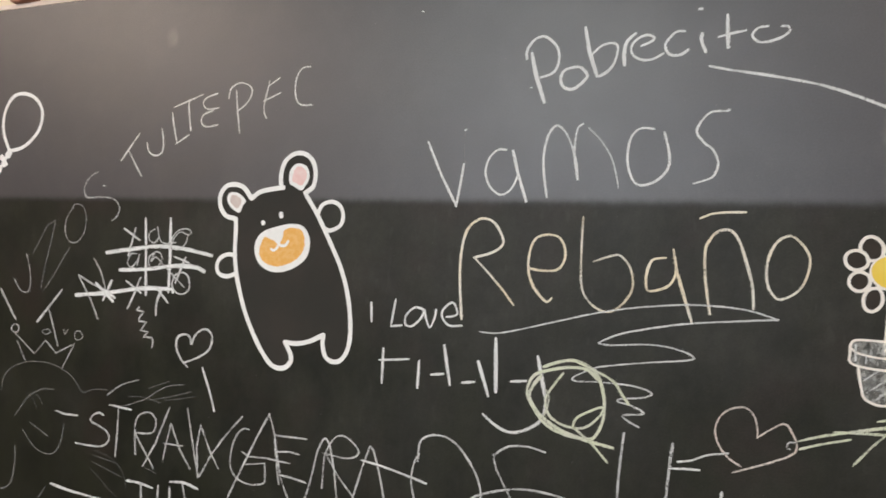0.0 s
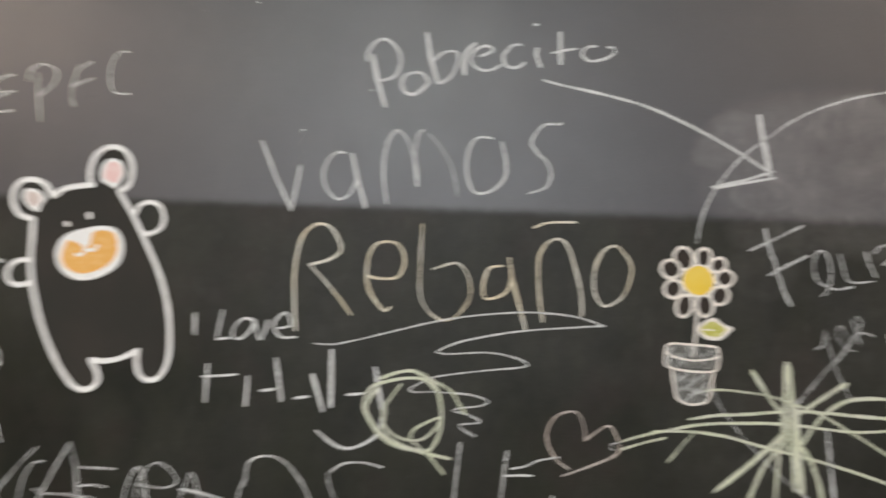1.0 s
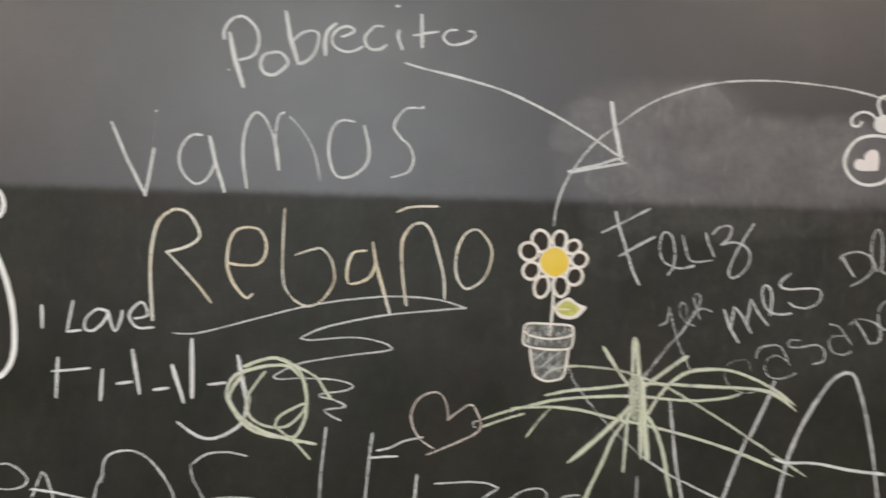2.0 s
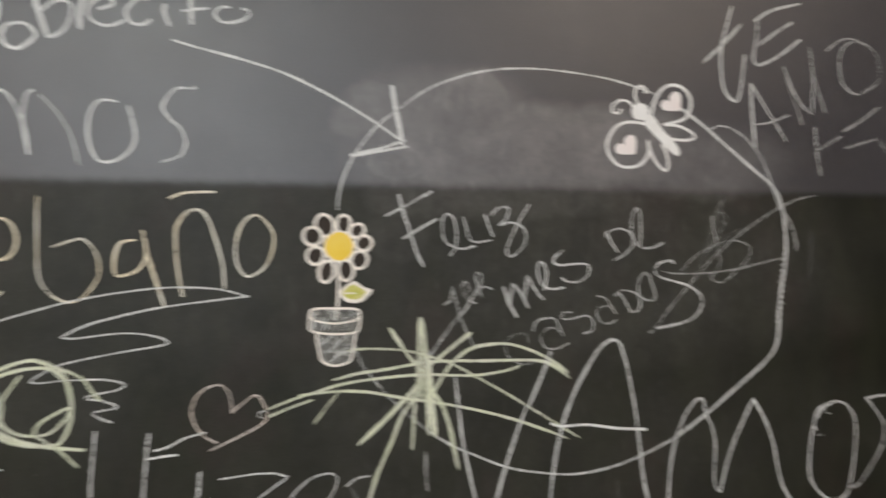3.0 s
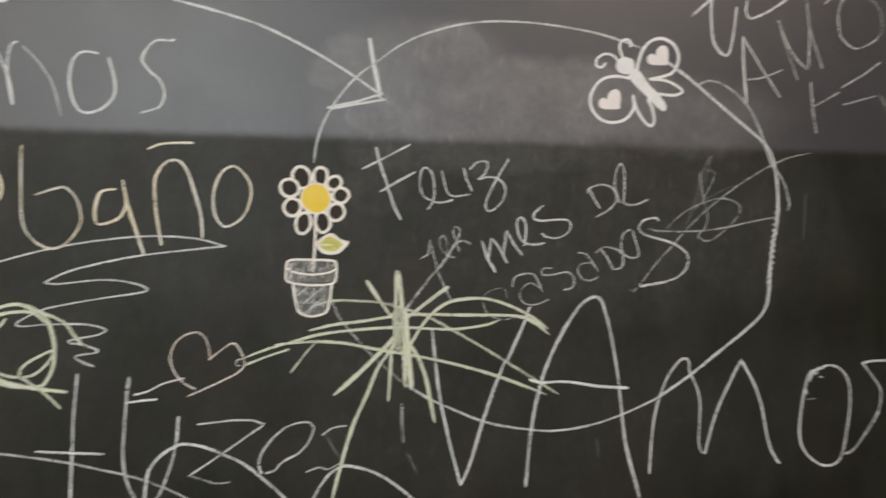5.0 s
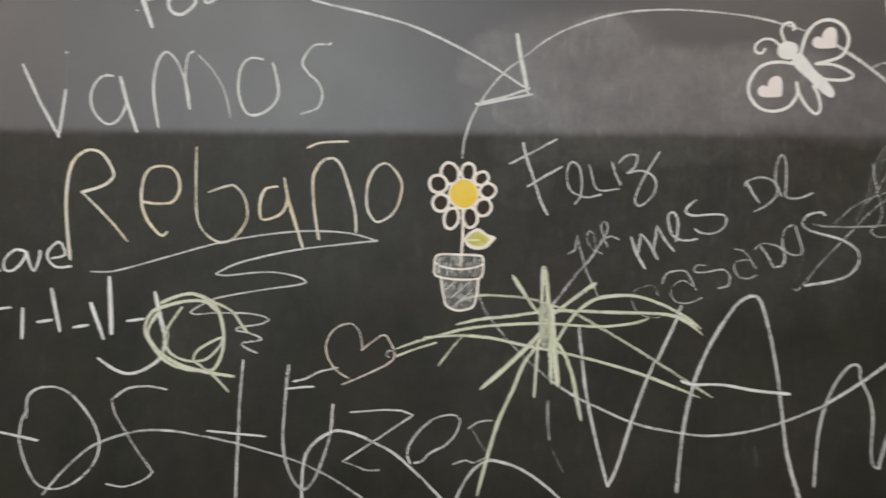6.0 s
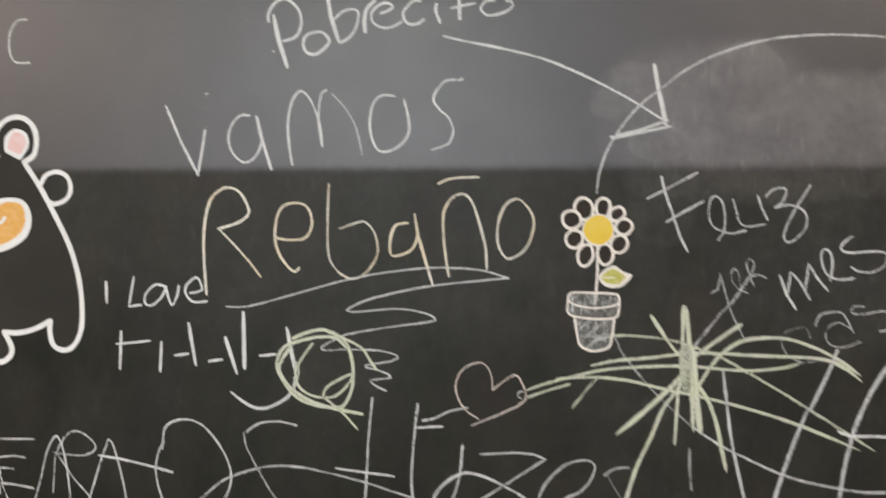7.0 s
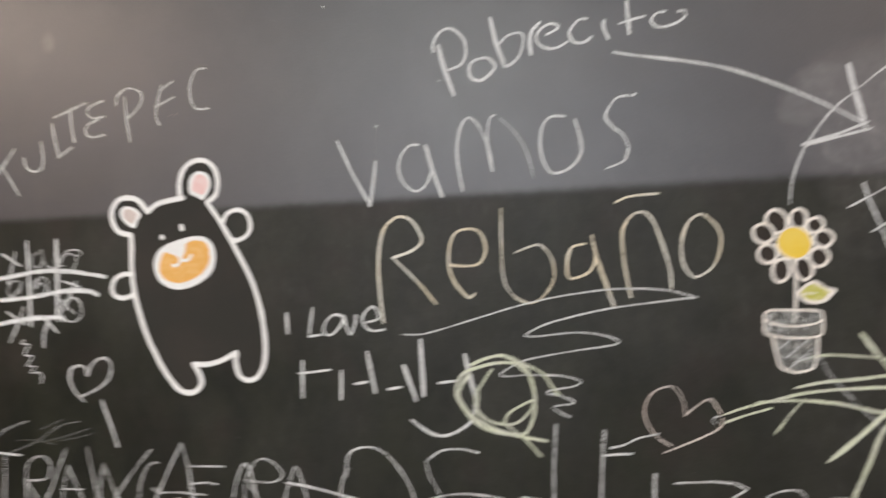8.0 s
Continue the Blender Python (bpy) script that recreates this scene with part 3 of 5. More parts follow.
mark("letter", it, chalk_white, [line(5.4, 0.64, (-1, 101), (46, 43))])
mark("letter", it, chalk_white, [line(6.2, 0.69, (161, 106), (103, 43)), line(4.3, 0.64, (132, 68), (160, 2))])
mark("letter", it, chalk_white, [line(4.2, 0.64, (202, 137), (219, 114), (234, 94), (255, 58)), line(5.0, 0.64, (202, 137), (239, 122), (284, 106)), curve(4.1, 0.60, (238, 169), (258, 142), (270, 111))])
it = thing("grid_drawing", "thick white chalk noughts and crosses grid, filled in", "chalk drawing", -0.74, 1.32)
mark("line", it, chalk_white, [line(5.5, 0.9, (154, 175), (159, 112), (164, 39))])
mark("line", it, chalk_white, [line(6.3, 0.9, (210, 176), (213, 113), (214, 46))])
mark("line", it, chalk_white, [curve(8.2, 0.95, (67, 111), (122, 119), (186, 126), (248, 123), (303, 114))])
mark("line", it, chalk_white, [curve(8.1, 0.95, (101, 81), (163, 85), (226, 93), (269, 93), (289, 86))])
mark("line", it, chalk_white, [curve(8.3, 0.95, (-2, 29), (74, 38), (153, 50), (216, 52), (224, 47))])
mark("star", it, chalk_white, [line(7.6, 0.9, (46, 54), (89, 23)), line(6.7, 0.9, (83, 60), (65, 24)), line(6.6, 0.9, (64, 44), (92, 30))])
mark("cross", it, chalk_white, [line(4.7, 0.8, (106, 156), (143, 136)), curve(4.7, 0.8, (132, 158), (125, 131), (119, 108))])
mark("cross", it, chalk_white, [line(4.4, 0.8, (223, 109), (255, 100)), line(4.5, 0.8, (248, 109), (228, 64))])
mark("cross", it, chalk_white, [line(4.6, 0.8, (117, 62), (153, 42)), curve(4.6, 0.8, (150, 69), (138, 40), (124, 12))])
mark("cross", it, chalk_white, [line(5.4, 0.85, (186, 55), (214, 28)), curve(5.4, 0.85, (198, 48), (190, 28), (189, 5))])
mark("nought", it, chalk_white, [curve(3.2, 0.7, (177, 157), (165, 150), (165, 137), (177, 132), (186, 143), (182, 161), (189, 138), (204, 131), (225, 134))])
mark("nought", it, chalk_white, [curve(3.1, 0.7, (214, 123), (217, 143), (231, 156), (250, 158), (257, 151), (247, 149), (232, 153), (218, 138), (216, 125), (230, 122), (245, 132), (250, 149))])
mark("nought", it, chalk_white, [curve(3.3, 0.7, (138, 111), (125, 110), (118, 95), (127, 87), (140, 99), (145, 111), (141, 91))])
mark("nought", it, chalk_white, [curve(3.2, 0.7, (181, 116), (167, 107), (168, 92), (182, 87), (195, 100), (193, 113), (180, 116), (172, 99), (181, 107), (190, 103))])
mark("nought", it, chalk_white, [loop(3.5, 0.75, (225, 74), (221, 59), (231, 47), (247, 45), (259, 56), (256, 74), (245, 82), (230, 79)), line(3.6, 0.7, (187, 105), (201, 93), (247, 57))])
it = thing("chalk_squiggle", "small white chalk zigzag squiggle", "chalk drawing", -0.59, 1.27)
mark("line", it, chalk_white, [line(3.7, 0.7, (1, 66), (-5, 61), (12, 59), (3, 48), (2, 42), (19, 41), (7, 25), (24, 24), (14, 14), (33, 14), (36, 7), (34, -3))])
it = thing("heart_drawing", "small white chalk outline heart above a slash", "chalk drawing", -0.5, 1.17)
mark("outline", it, chalk_white, [curve(4.4, 0.75, (24, 70), (9, 83), (-2, 102), (0, 120), (16, 126), (27, 121), (30, 110), (36, 125), (50, 136), (65, 136), (73, 123), (67, 103), (45, 88), (15, 76))])
mark("slash", it, chalk_white, [line(5.1, 0.85, (56, 72), (72, 36), (85, 2))])
it = thing("crown_drawing", "thin white chalk crown with small round tips", "chalk drawing", -0.9, 1.21)
mark("crown_line", it, chalk_white, [line(3.3, 0.57, (8, 56), (61, 22), (88, 50), (116, 28), (162, 49), (134, 1)), line(3.4, 0.52, (14, 42), (38, 7))])
mark("tip", it, chalk_white, [loop(2.6, 0.57, (16, 67), (15, 63), (10, 59), (3, 59), (-3, 61), (-5, 66), (-3, 70), (2, 74), (9, 74), (14, 72))])
mark("tip", it, chalk_white, [loop(2.5, 0.57, (99, 67), (97, 64), (92, 62), (86, 61), (80, 63), (78, 65), (80, 68), (85, 70), (91, 71), (97, 69))])
mark("tip", it, chalk_white, [line(2.5, 0.57, (131, 74), (136, 64), (143, 74))])
mark("tip", it, chalk_white, [loop(2.8, 0.57, (180, 66), (179, 61), (174, 57), (168, 57), (163, 59), (161, 64), (162, 69), (167, 73), (173, 73), (178, 70))])
it = thing("arc_drawing", "faint rubbed-out white chalk arcs below a crown", "chalk drawing", -0.92, 0.97)
mark("arc", it, chalk_white, [curve(3.2, 0.29, (-2, 184), (7, 218), (51, 242), (103, 248), (147, 242), (184, 225), (208, 202), (234, 210), (268, 212))])
mark("arc", it, chalk_white, [curve(4.9, 0.24, (39, 140), (58, 163), (74, 181), (107, 197), (136, 199))])
mark("arc", it, chalk_white, [line(3.2, 0.40, (80, 131), (129, 111))])
mark("arc", it, chalk_white, [curve(3.2, 0.40, (62, 115), (94, 87), (124, 78), (148, 84), (162, 107), (167, 139))])
mark("arc", it, chalk_white, [line(4.7, 0.68, (146, 161), (168, 157), (199, 158))])
mark("arc", it, chalk_white, [curve(3.8, 0.50, (268, 203), (300, 224), (338, 237))])
mark("arc", it, chalk_white, [curve(2.9, 0.40, (303, 186), (353, 204), (384, 223), (408, 234), (438, 239))])
mark("arc", it, chalk_white, [curve(2.9, 0.24, (364, 225), (389, 235), (407, 242))])
mark("arc", it, chalk_white, [curve(2.8, 0.26, (366, 205), (409, 215), (456, 229))])
mark("arc", it, chalk_white, [curve(4.2, 0.40, (45, 81), (46, 49), (40, 15), (26, 0), (8, -5))])
mark("arc", it, chalk_white, [line(3.0, 0.20, (244, 91), (297, 85)), line(3.0, 0.20, (240, 80), (312, 62)), line(2.2, 0.32, (359, 88), (389, 80))])
mark("arc", it, chalk_white, [curve(2.1, 0.21, (244, 100), (272, 96), (300, 84), (318, 64), (324, 44))])
mark("arc", it, chalk_white, [curve(2.1, 0.19, (238, 66), (262, 52), (284, 36), (302, 26))])
mark("arc", it, chalk_white, [curve(2.1, 0.22, (66, 186), (84, 176), (96, 160)), curve(2.1, 0.19, (80, 190), (98, 182), (110, 168))])
mark("arc", it, chalk_white, [curve(2.2, 0.24, (318, 206), (352, 208), (392, 202)), curve(2.2, 0.22, (400, 208), (432, 214), (464, 222))])
it = thing("chalk_word", "white chalk word Stranger in tall overlapping capitals", "chalk writing", -0.72, 1.06)
mark("letter", it, chalk_white, [curve(4.0, 0.70, (62, 76), (51, 79), (35, 71), (34, 61), (52, 56), (73, 47), (78, 35), (68, 23), (46, 18), (-2, 18))])
mark("letter", it, chalk_white, [line(4.7, 0.70, (75, 96), (126, 93)), line(4.0, 0.66, (96, 94), (97, 50), (95, 6))])
mark("letter", it, chalk_white, [curve(4.0, 0.66, (174, 91), (164, 93), (146, 87), (137, 70), (138, 40), (141, 16)), curve(3.9, 0.66, (174, 91), (183, 81), (180, 63), (166, 56), (151, 55), (136, 55)), line(3.9, 0.66, (136, 55), (160, 26), (183, -2)), line(3.9, 0.66, (211, 107), (184, 41), (159, -2))])
mark("letter", it, chalk_white, [line(3.8, 0.66, (216, 80), (209, 50), (202, 12)), line(3.8, 0.66, (216, 80), (237, 39), (261, 8)), line(3.4, 0.66, (202, 44), (244, 45))])
mark("letter", it, chalk_white, [line(3.7, 0.66, (250, 109), (261, 66), (271, 24), (280, -4)), line(3.7, 0.66, (278, -3), (273, 49), (279, 86), (301, 43), (319, 18)), line(3.6, 0.66, (280, -4), (304, 39), (331, 75), (363, 109))])
mark("letter", it, chalk_white, [curve(3.5, 0.66, (377, 90), (364, 89), (351, 73), (344, 49), (344, 25), (356, 8), (381, 1), (405, 5), (412, 12), (410, 39)), line(3.5, 0.66, (410, 39), (374, 32))])
mark("letter", it, chalk_white, [line(3.8, 0.66, (427, 83), (433, 43), (439, 10)), line(3.7, 0.70, (427, 87), (487, 88)), line(3.7, 0.70, (431, 61), (458, 64), (474, 62)), line(3.7, 0.70, (436, 25), (460, 24), (488, 20))])
mark("letter", it, chalk_white, [curve(3.2, 0.66, (518, 16), (519, 46), (521, 69), (534, 94), (548, 102), (565, 97), (579, 83), (574, 73), (555, 68), (517, 71)), line(3.3, 0.66, (523, 69), (547, 37), (573, 11))])
it = thing("chalk_word", "tall loose white chalk capitals over another word", "chalk writing", -0.38, 1.03)
mark("letter", it, chalk_white, [line(3.8, 0.68, (2, 4), (28, 59), (52, 108), (75, 150)), line(3.7, 0.68, (75, 150), (87, 117), (92, 91), (102, 51), (117, 20)), line(3.7, 0.62, (26, 82), (38, 76), (71, 78), (117, 76))])
mark("letter", it, chalk_white, [curve(3.9, 0.68, (144, 9), (159, 64), (167, 101), (178, 123), (187, 117), (196, 87), (205, 32), (207, 15))])
mark("letter", it, chalk_white, [line(3.8, 0.68, (231, 32), (245, 82), (258, 122)), curve(3.7, 0.68, (258, 122), (265, 115), (276, 82), (285, 47), (286, 32)), line(4.0, 0.81, (245, 99), (273, 96), (311, 89), (353, 80))])
mark("letter", it, chalk_white, [curve(3.5, 0.71, (338, 111), (342, 142), (366, 153), (394, 146), (422, 117), (437, 82), (431, 51), (407, 25), (380, 14), (355, 19), (339, 44), (329, 79), (332, 106), (340, 122))])
mark("letter", it, chalk_white, [curve(3.6, 0.71, (457, 138), (470, 148), (484, 153), (506, 154), (528, 150)), curve(3.5, 0.62, (454, 138), (457, 121), (467, 102), (485, 72), (510, 38)), curve(3.0, 0.71, (510, 38), (503, 30), (485, 21), (467, 17), (447, 21))])
mark("plus_sign", it, chalk_white, [line(4.4, 0.68, (632, 190), (627, 130), (625, 69), (623, 1)), line(3.6, 0.81, (584, 94), (623, 90), (663, 87))])
mark("letter", it, chalk_white, [curve(4.5, 0.66, (694, 184), (690, 137), (687, 84), (691, 53), (700, 30), (711, 16), (719, 16), (730, 29), (741, 56), (749, 83), (753, 105), (755, 131))])
mark("letter", it, chalk_white, [line(2.9, 0.76, (779, 120), (824, 124), (847, 123), (864, 117), (817, 85), (768, 53)), curve(2.9, 0.57, (768, 53), (790, 45), (802, 41), (819, 42))])
mark("letter", it, chalk_white, [curve(3.5, 0.68, (860, 51), (856, 65), (864, 85), (885, 107), (904, 116), (921, 117), (928, 109), (922, 91), (908, 76), (887, 65), (878, 55), (866, 51))])
mark("letter", it, chalk_white, [curve(2.6, 0.71, (940, 99), (954, 108), (971, 110)), line(3.5, 0.40, (945, 97), (954, 81), (964, 67)), curve(2.3, 0.71, (919, 50), (935, 55), (947, 52), (958, 57), (966, 60))])
it = thing("arch_drawing", "long white chalk arches across lower letters", "chalk drawing", -0.02, 1.02)
mark("arch", it, chalk_white, [curve(3.6, 0.65, (-0, 16), (27, 48), (59, 77), (83, 90), (130, 103), (175, 104), (211, 98), (263, 87), (322, 71), (351, 61), (381, 47), (411, 29), (438, 11))])
mark("arch", it, chalk_white, [curve(4.6, 0.75, (353, 5), (353, 40), (357, 70), (370, 89), (389, 102), (404, 105), (426, 100), (449, 90), (476, 76), (502, 54), (525, 31), (547, 8))])
mark("arch", it, chalk_white, [curve(4.4, 0.75, (562, 9), (572, 31), (588, 54), (606, 65), (622, 64), (649, 55), (680, 35), (715, 4))])
mark("arch", it, chalk_white, [line(4.4, 0.5, (688, 146), (688, 119), (690, 95)), line(3.8, 0.3, (694, 80), (709, 50))])
it = thing("chalk_letters", "white chalk letters cut off at a board foot", "chalk writing", -0.81, 0.96)
mark("letter", it, chalk_white, [curve(5.4, 0.8, (215, 68), (241, 68), (273, 64)), line(5.0, 0.75, (247, 68), (250, 25))])
mark("letter", it, chalk_white, [line(4.4, 0.75, (285, 70), (285, 31)), line(4.4, 0.75, (310, 71), (312, 35))])
mark("letter", it, chalk_white, [curve(5.2, 0.8, (311, 80), (339, 83), (369, 77)), line(4.3, 0.75, (337, 81), (348, 41))])
mark("letter", it, chalk_white, [curve(5.7, 0.75, (33, 35), (76, 30), (118, 27), (179, 25)), line(4.0, 0.3, (19, 26), (4, 5))])
it = thing("arrow_drawing", "long white chalk arrow with a thick head", "chalk drawing", 0.34, 1.57)
mark("shaft", it, chalk_white, [curve(4.0, 0.85, (4, 141), (34, 133), (84, 122), (135, 108), (175, 92), (215, 72), (257, 48), (292, 25))])
mark("head", it, chalk_white, [line(6.0, 0.95, (283, 96), (288, 65), (293, 43), (297, 19)), line(4.1, 0.9, (227, 1), (263, 10), (300, 23)), line(4.2, 0.9, (230, 0), (303, 15)), line(5.4, 0.95, (297, 28), (299, 14))])
it = thing("ring_drawing", "large open white chalk ring round writing", "chalk drawing", 0.55, 1.12)
mark("arc", it, chalk_white, [curve(3.6, 0.72, (-1, 378), (2, 402), (10, 428), (21, 450), (39, 476), (58, 497), (84, 517), (113, 539), (151, 558), (206, 575), (269, 581), (328, 580), (388, 573), (436, 563), (472, 552))])
mark("arc", it, chalk_white, [curve(5.0, 0.78, (509, 535), (521, 527), (551, 507), (588, 478), (627, 449), (666, 419), (681, 392), (688, 348), (688, 303), (681, 268), (676, 233), (674, 193), (666, 167), (640, 142), (590, 105), (541, 70), (493, 41))])
mark("zigzag", it, chalk_white, [line(3.1, 0.8, (686, 325), (692, 320), (684, 316), (690, 311), (683, 307), (689, 302), (682, 298), (688, 294), (681, 289), (687, 285), (679, 280), (685, 276), (678, 272), (684, 267), (677, 263), (683, 258), (676, 254), (682, 249), (676, 245), (682, 240), (674, 236), (680, 232), (673, 227), (679, 223), (672, 219), (678, 214), (671, 210))])
mark("arc", it, chalk_white, [curve(4.0, 0.72, (493, 41), (438, 19), (384, 5), (332, 0), (281, 7), (233, 18), (185, 39), (155, 53), (121, 75)), curve(3.9, 0.5, (121, 75), (95, 97), (74, 117), (53, 141), (32, 169), (20, 199))])
mark("arc", it, chalk_white, [curve(3.8, 0.6, (558, 505), (575, 511), (599, 505), (633, 480), (657, 441), (676, 392), (696, 366), (707, 334), (706, 321)), line(2.4, 0.28, (735, 348), (732, 276))])
it = thing("chalk_word", "white chalk words Te Amo, partly rubbed", "chalk writing", 1.1, 1.6)
mark("letter", it, chalk_white, [curve(4.5, 0.8, (46, 214), (28, 153), (28, 110), (33, 85), (48, 70), (58, 77), (65, 113), (68, 141)), line(4.4, 0.75, (-4, 126), (27, 152), (62, 188))])
mark("letter", it, chalk_white, [curve(4.5, 0.75, (90, 195), (89, 170), (83, 140), (88, 128), (100, 129), (131, 145), (167, 171)), curve(4.6, 0.75, (93, 158), (121, 178), (152, 197)), curve(4.4, 0.75, (87, 195), (115, 213), (166, 228))])
mark("letter", it, chalk_white, [line(4.5, 0.8, (78, 98), (80, 52), (85, 2)), line(3.8, 0.7, (80, 96), (109, 54), (140, 12)), curve(3.1, 0.65, (80, 35), (108, 38), (144, 52))])
mark("letter", it, chalk_white, [curve(3.9, 0.6, (137, 126), (150, 96), (168, 70), (186, 56)), line(3.9, 0.55, (142, 109), (155, 74), (170, 39)), line(3.9, 0.6, (184, 161), (190, 112), (189, 59)), line(4.0, 0.6, (188, 125), (200, 90), (212, 59))])
mark("letter", it, chalk_white, [curve(4.1, 0.56, (216, 157), (234, 171), (258, 179), (290, 171)), curve(4.0, 0.62, (263, 174), (247, 165), (239, 142), (241, 119), (247, 104), (267, 91), (289, 97), (306, 107)), curve(4.1, 0.48, (290, 171), (307, 159), (315, 138), (315, 119), (306, 107))])
it = thing("chalk_bars", "slanting row of plain white chalk bars", "chalk writing", 1.29, 1.56)
mark("bar", it, chalk_white, [line(4.8, 0.61, (3, 74), (7, 30), (12, 0))])
mark("bar", it, chalk_white, [line(4.4, 0.57, (6, 38), (52, 63))])
mark("bar", it, chalk_white, [line(4.5, 0.57, (57, 71), (93, 91), (123, 112))])
mark("bar", it, chalk_white, [line(4.1, 0.53, (60, 44), (117, 60))])
mark("bar", it, chalk_white, [line(4.2, 0.49, (122, 62), (137, 40))])
mark("bar", it, chalk_white, [line(5.0, 0.61, (155, 125), (158, 71))])
mark("bar", it, chalk_white, [line(4.7, 0.53, (163, 95), (198, 106))])
mark("bar", it, chalk_white, [line(4.7, 0.49, (215, 143), (217, 98))])
mark("bar", it, chalk_white, [line(4.8, 0.53, (242, 100), (269, 103))])
mark("bar", it, chalk_white, [line(4.8, 0.49, (273, 158), (277, 110))])
mark("bar", it, chalk_white, [line(5.0, 0.57, (343, 180), (384, 138))])
mark("bar", it, chalk_white, [line(5.0, 0.57, (339, 142), (374, 145))])
it = thing("chalk_word", "white chalk words Feliz 1er mes de casados", "chalk writing", 0.61, 1.28)
mark("letter", it, chalk_white, [line(4.5, 0.8, (22, 238), (27, 217), (37, 187), (46, 160), (55, 142)), line(3.9, 0.75, (4, 210), (27, 222), (67, 244)), line(3.7, 0.75, (28, 179), (49, 192), (75, 207))])
mark("letter", it, chalk_white, [curve(3.1, 0.72, (93, 156), (100, 167), (102, 186), (99, 205), (91, 213), (84, 208), (82, 190), (86, 176), (95, 169), (110, 165), (128, 169))])
mark("letter", it, chalk_white, [curve(3.1, 0.72, (112, 209), (116, 194), (121, 178), (132, 174), (152, 177))])
mark("letter", it, chalk_white, [line(3.5, 0.75, (143, 213), (147, 199), (155, 182))])
mark("letter", it, chalk_white, [curve(3.2, 0.75, (153, 212), (161, 221), (173, 224), (178, 220), (174, 207), (164, 198), (180, 202), (195, 198), (203, 188), (201, 172), (189, 158), (179, 154), (175, 162), (180, 178), (192, 202), (208, 228))])
mark("letter", it, chalk_white, [line(2.8, 0.62, (84, 88), (93, 93), (96, 113), (103, 86), (110, 63), (125, 31))])
mark("letter", it, chalk_white, [curve(2.2, 0.6, (121, 91), (112, 101), (110, 113), (114, 119), (119, 113), (120, 101), (124, 91), (130, 89))])
mark("letter", it, chalk_white, [curve(2.8, 0.6, (138, 97), (131, 116), (129, 126), (134, 132), (138, 124), (133, 111)), curve(2.9, 0.6, (131, 108), (143, 112), (153, 108))])
mark("slash", it, chalk_white, [curve(4.4, 0.6, (131, 108), (115, 82), (95, 59), (75, 33), (56, 11))])
mark("letter", it, chalk_white, [line(4.2, 0.75, (170, 111), (178, 87), (189, 69)), line(3.9, 0.72, (179, 87), (183, 116), (194, 104), (206, 82)), line(3.9, 0.72, (201, 95), (205, 127), (216, 108), (228, 93))])
mark("letter", it, chalk_white, [curve(3.3, 0.72, (231, 106), (234, 130), (229, 144), (222, 143), (221, 130), (227, 114), (242, 107), (260, 109))])
mark("letter", it, chalk_white, [curve(3.4, 0.78, (258, 162), (247, 153), (245, 145), (257, 141), (287, 143), (299, 139), (297, 126), (282, 117), (265, 118), (257, 123))])
mark("letter", it, chalk_white, [line(3.4, 0.75, (327, 188), (335, 173), (344, 160)), curve(3.1, 0.7, (325, 181), (329, 189), (349, 194), (365, 187), (369, 172), (358, 158), (339, 147))])
mark("letter", it, chalk_white, [curve(3.5, 0.7, (375, 168), (367, 189), (369, 214), (376, 224), (381, 210), (381, 181), (381, 168), (397, 165), (418, 173))])
mark("letter", it, chalk_white, [curve(2.3, 0.52, (207, 32), (201, 45), (189, 44), (177, 39), (172, 29), (176, 13), (188, 4), (204, 1), (221, 6))])
mark("letter", it, chalk_white, [curve(2.6, 0.65, (213, 48), (218, 61), (234, 66), (247, 63), (259, 40)), curve(2.6, 0.65, (257, 44), (242, 52), (230, 47), (225, 34), (233, 23), (250, 22), (267, 29))])
mark("letter", it, chalk_white, [curve(2.7, 0.65, (271, 73), (260, 73), (257, 65), (272, 64), (294, 68), (305, 60), (303, 46), (290, 42))])
mark("letter", it, chalk_white, [curve(2.8, 0.62, (312, 96), (324, 93), (333, 82), (341, 70)), curve(2.7, 0.6, (335, 80), (318, 80), (311, 71), (318, 58), (332, 56), (341, 61))])
mark("letter", it, chalk_white, [line(3.1, 0.68, (345, 102), (355, 90), (365, 71)), curve(3.2, 0.65, (339, 96), (351, 104), (373, 99), (380, 87), (377, 74), (365, 71))])
mark("letter", it, chalk_white, [curve(3.2, 0.65, (390, 129), (380, 122), (377, 104), (382, 93), (396, 88), (404, 94), (399, 112), (394, 129))])
mark("letter", it, chalk_white, [curve(4.0, 0.72, (435, 143), (429, 147), (412, 143), (404, 132), (413, 122), (438, 115), (461, 108), (480, 94), (481, 77), (469, 62), (446, 53), (408, 46))])
it = thing("chalk_scribble", "faint white chalk scribble crossing out writing", "chalk drawing", 1, 1.32)
mark("line", it, chalk_white, [curve(3.1, 0.52, (3, 2), (11, 3), (37, 35), (71, 70), (105, 105), (145, 137), (185, 164), (226, 187), (262, 201), (294, 207))])
mark("line", it, chalk_white, [curve(3.1, 0.52, (29, 90), (48, 87), (95, 87), (144, 92), (193, 102), (234, 110))])
mark("loop", it, chalk_white, [curve(2.5, 0.53, (58, 91), (82, 113), (112, 128), (141, 136), (164, 133), (176, 123), (170, 108), (153, 91), (133, 76), (119, 73), (108, 81), (118, 92), (123, 107), (120, 124), (112, 155), (110, 175))])
mark("line", it, chalk_white, [curve(2.9, 0.38, (131, 200), (121, 189), (113, 168), (106, 144), (100, 121), (86, 94))])
mark("line", it, chalk_white, [curve(2.2, 0.47, (121, 176), (127, 179), (133, 173), (129, 159), (120, 144), (112, 130), (98, 117))])
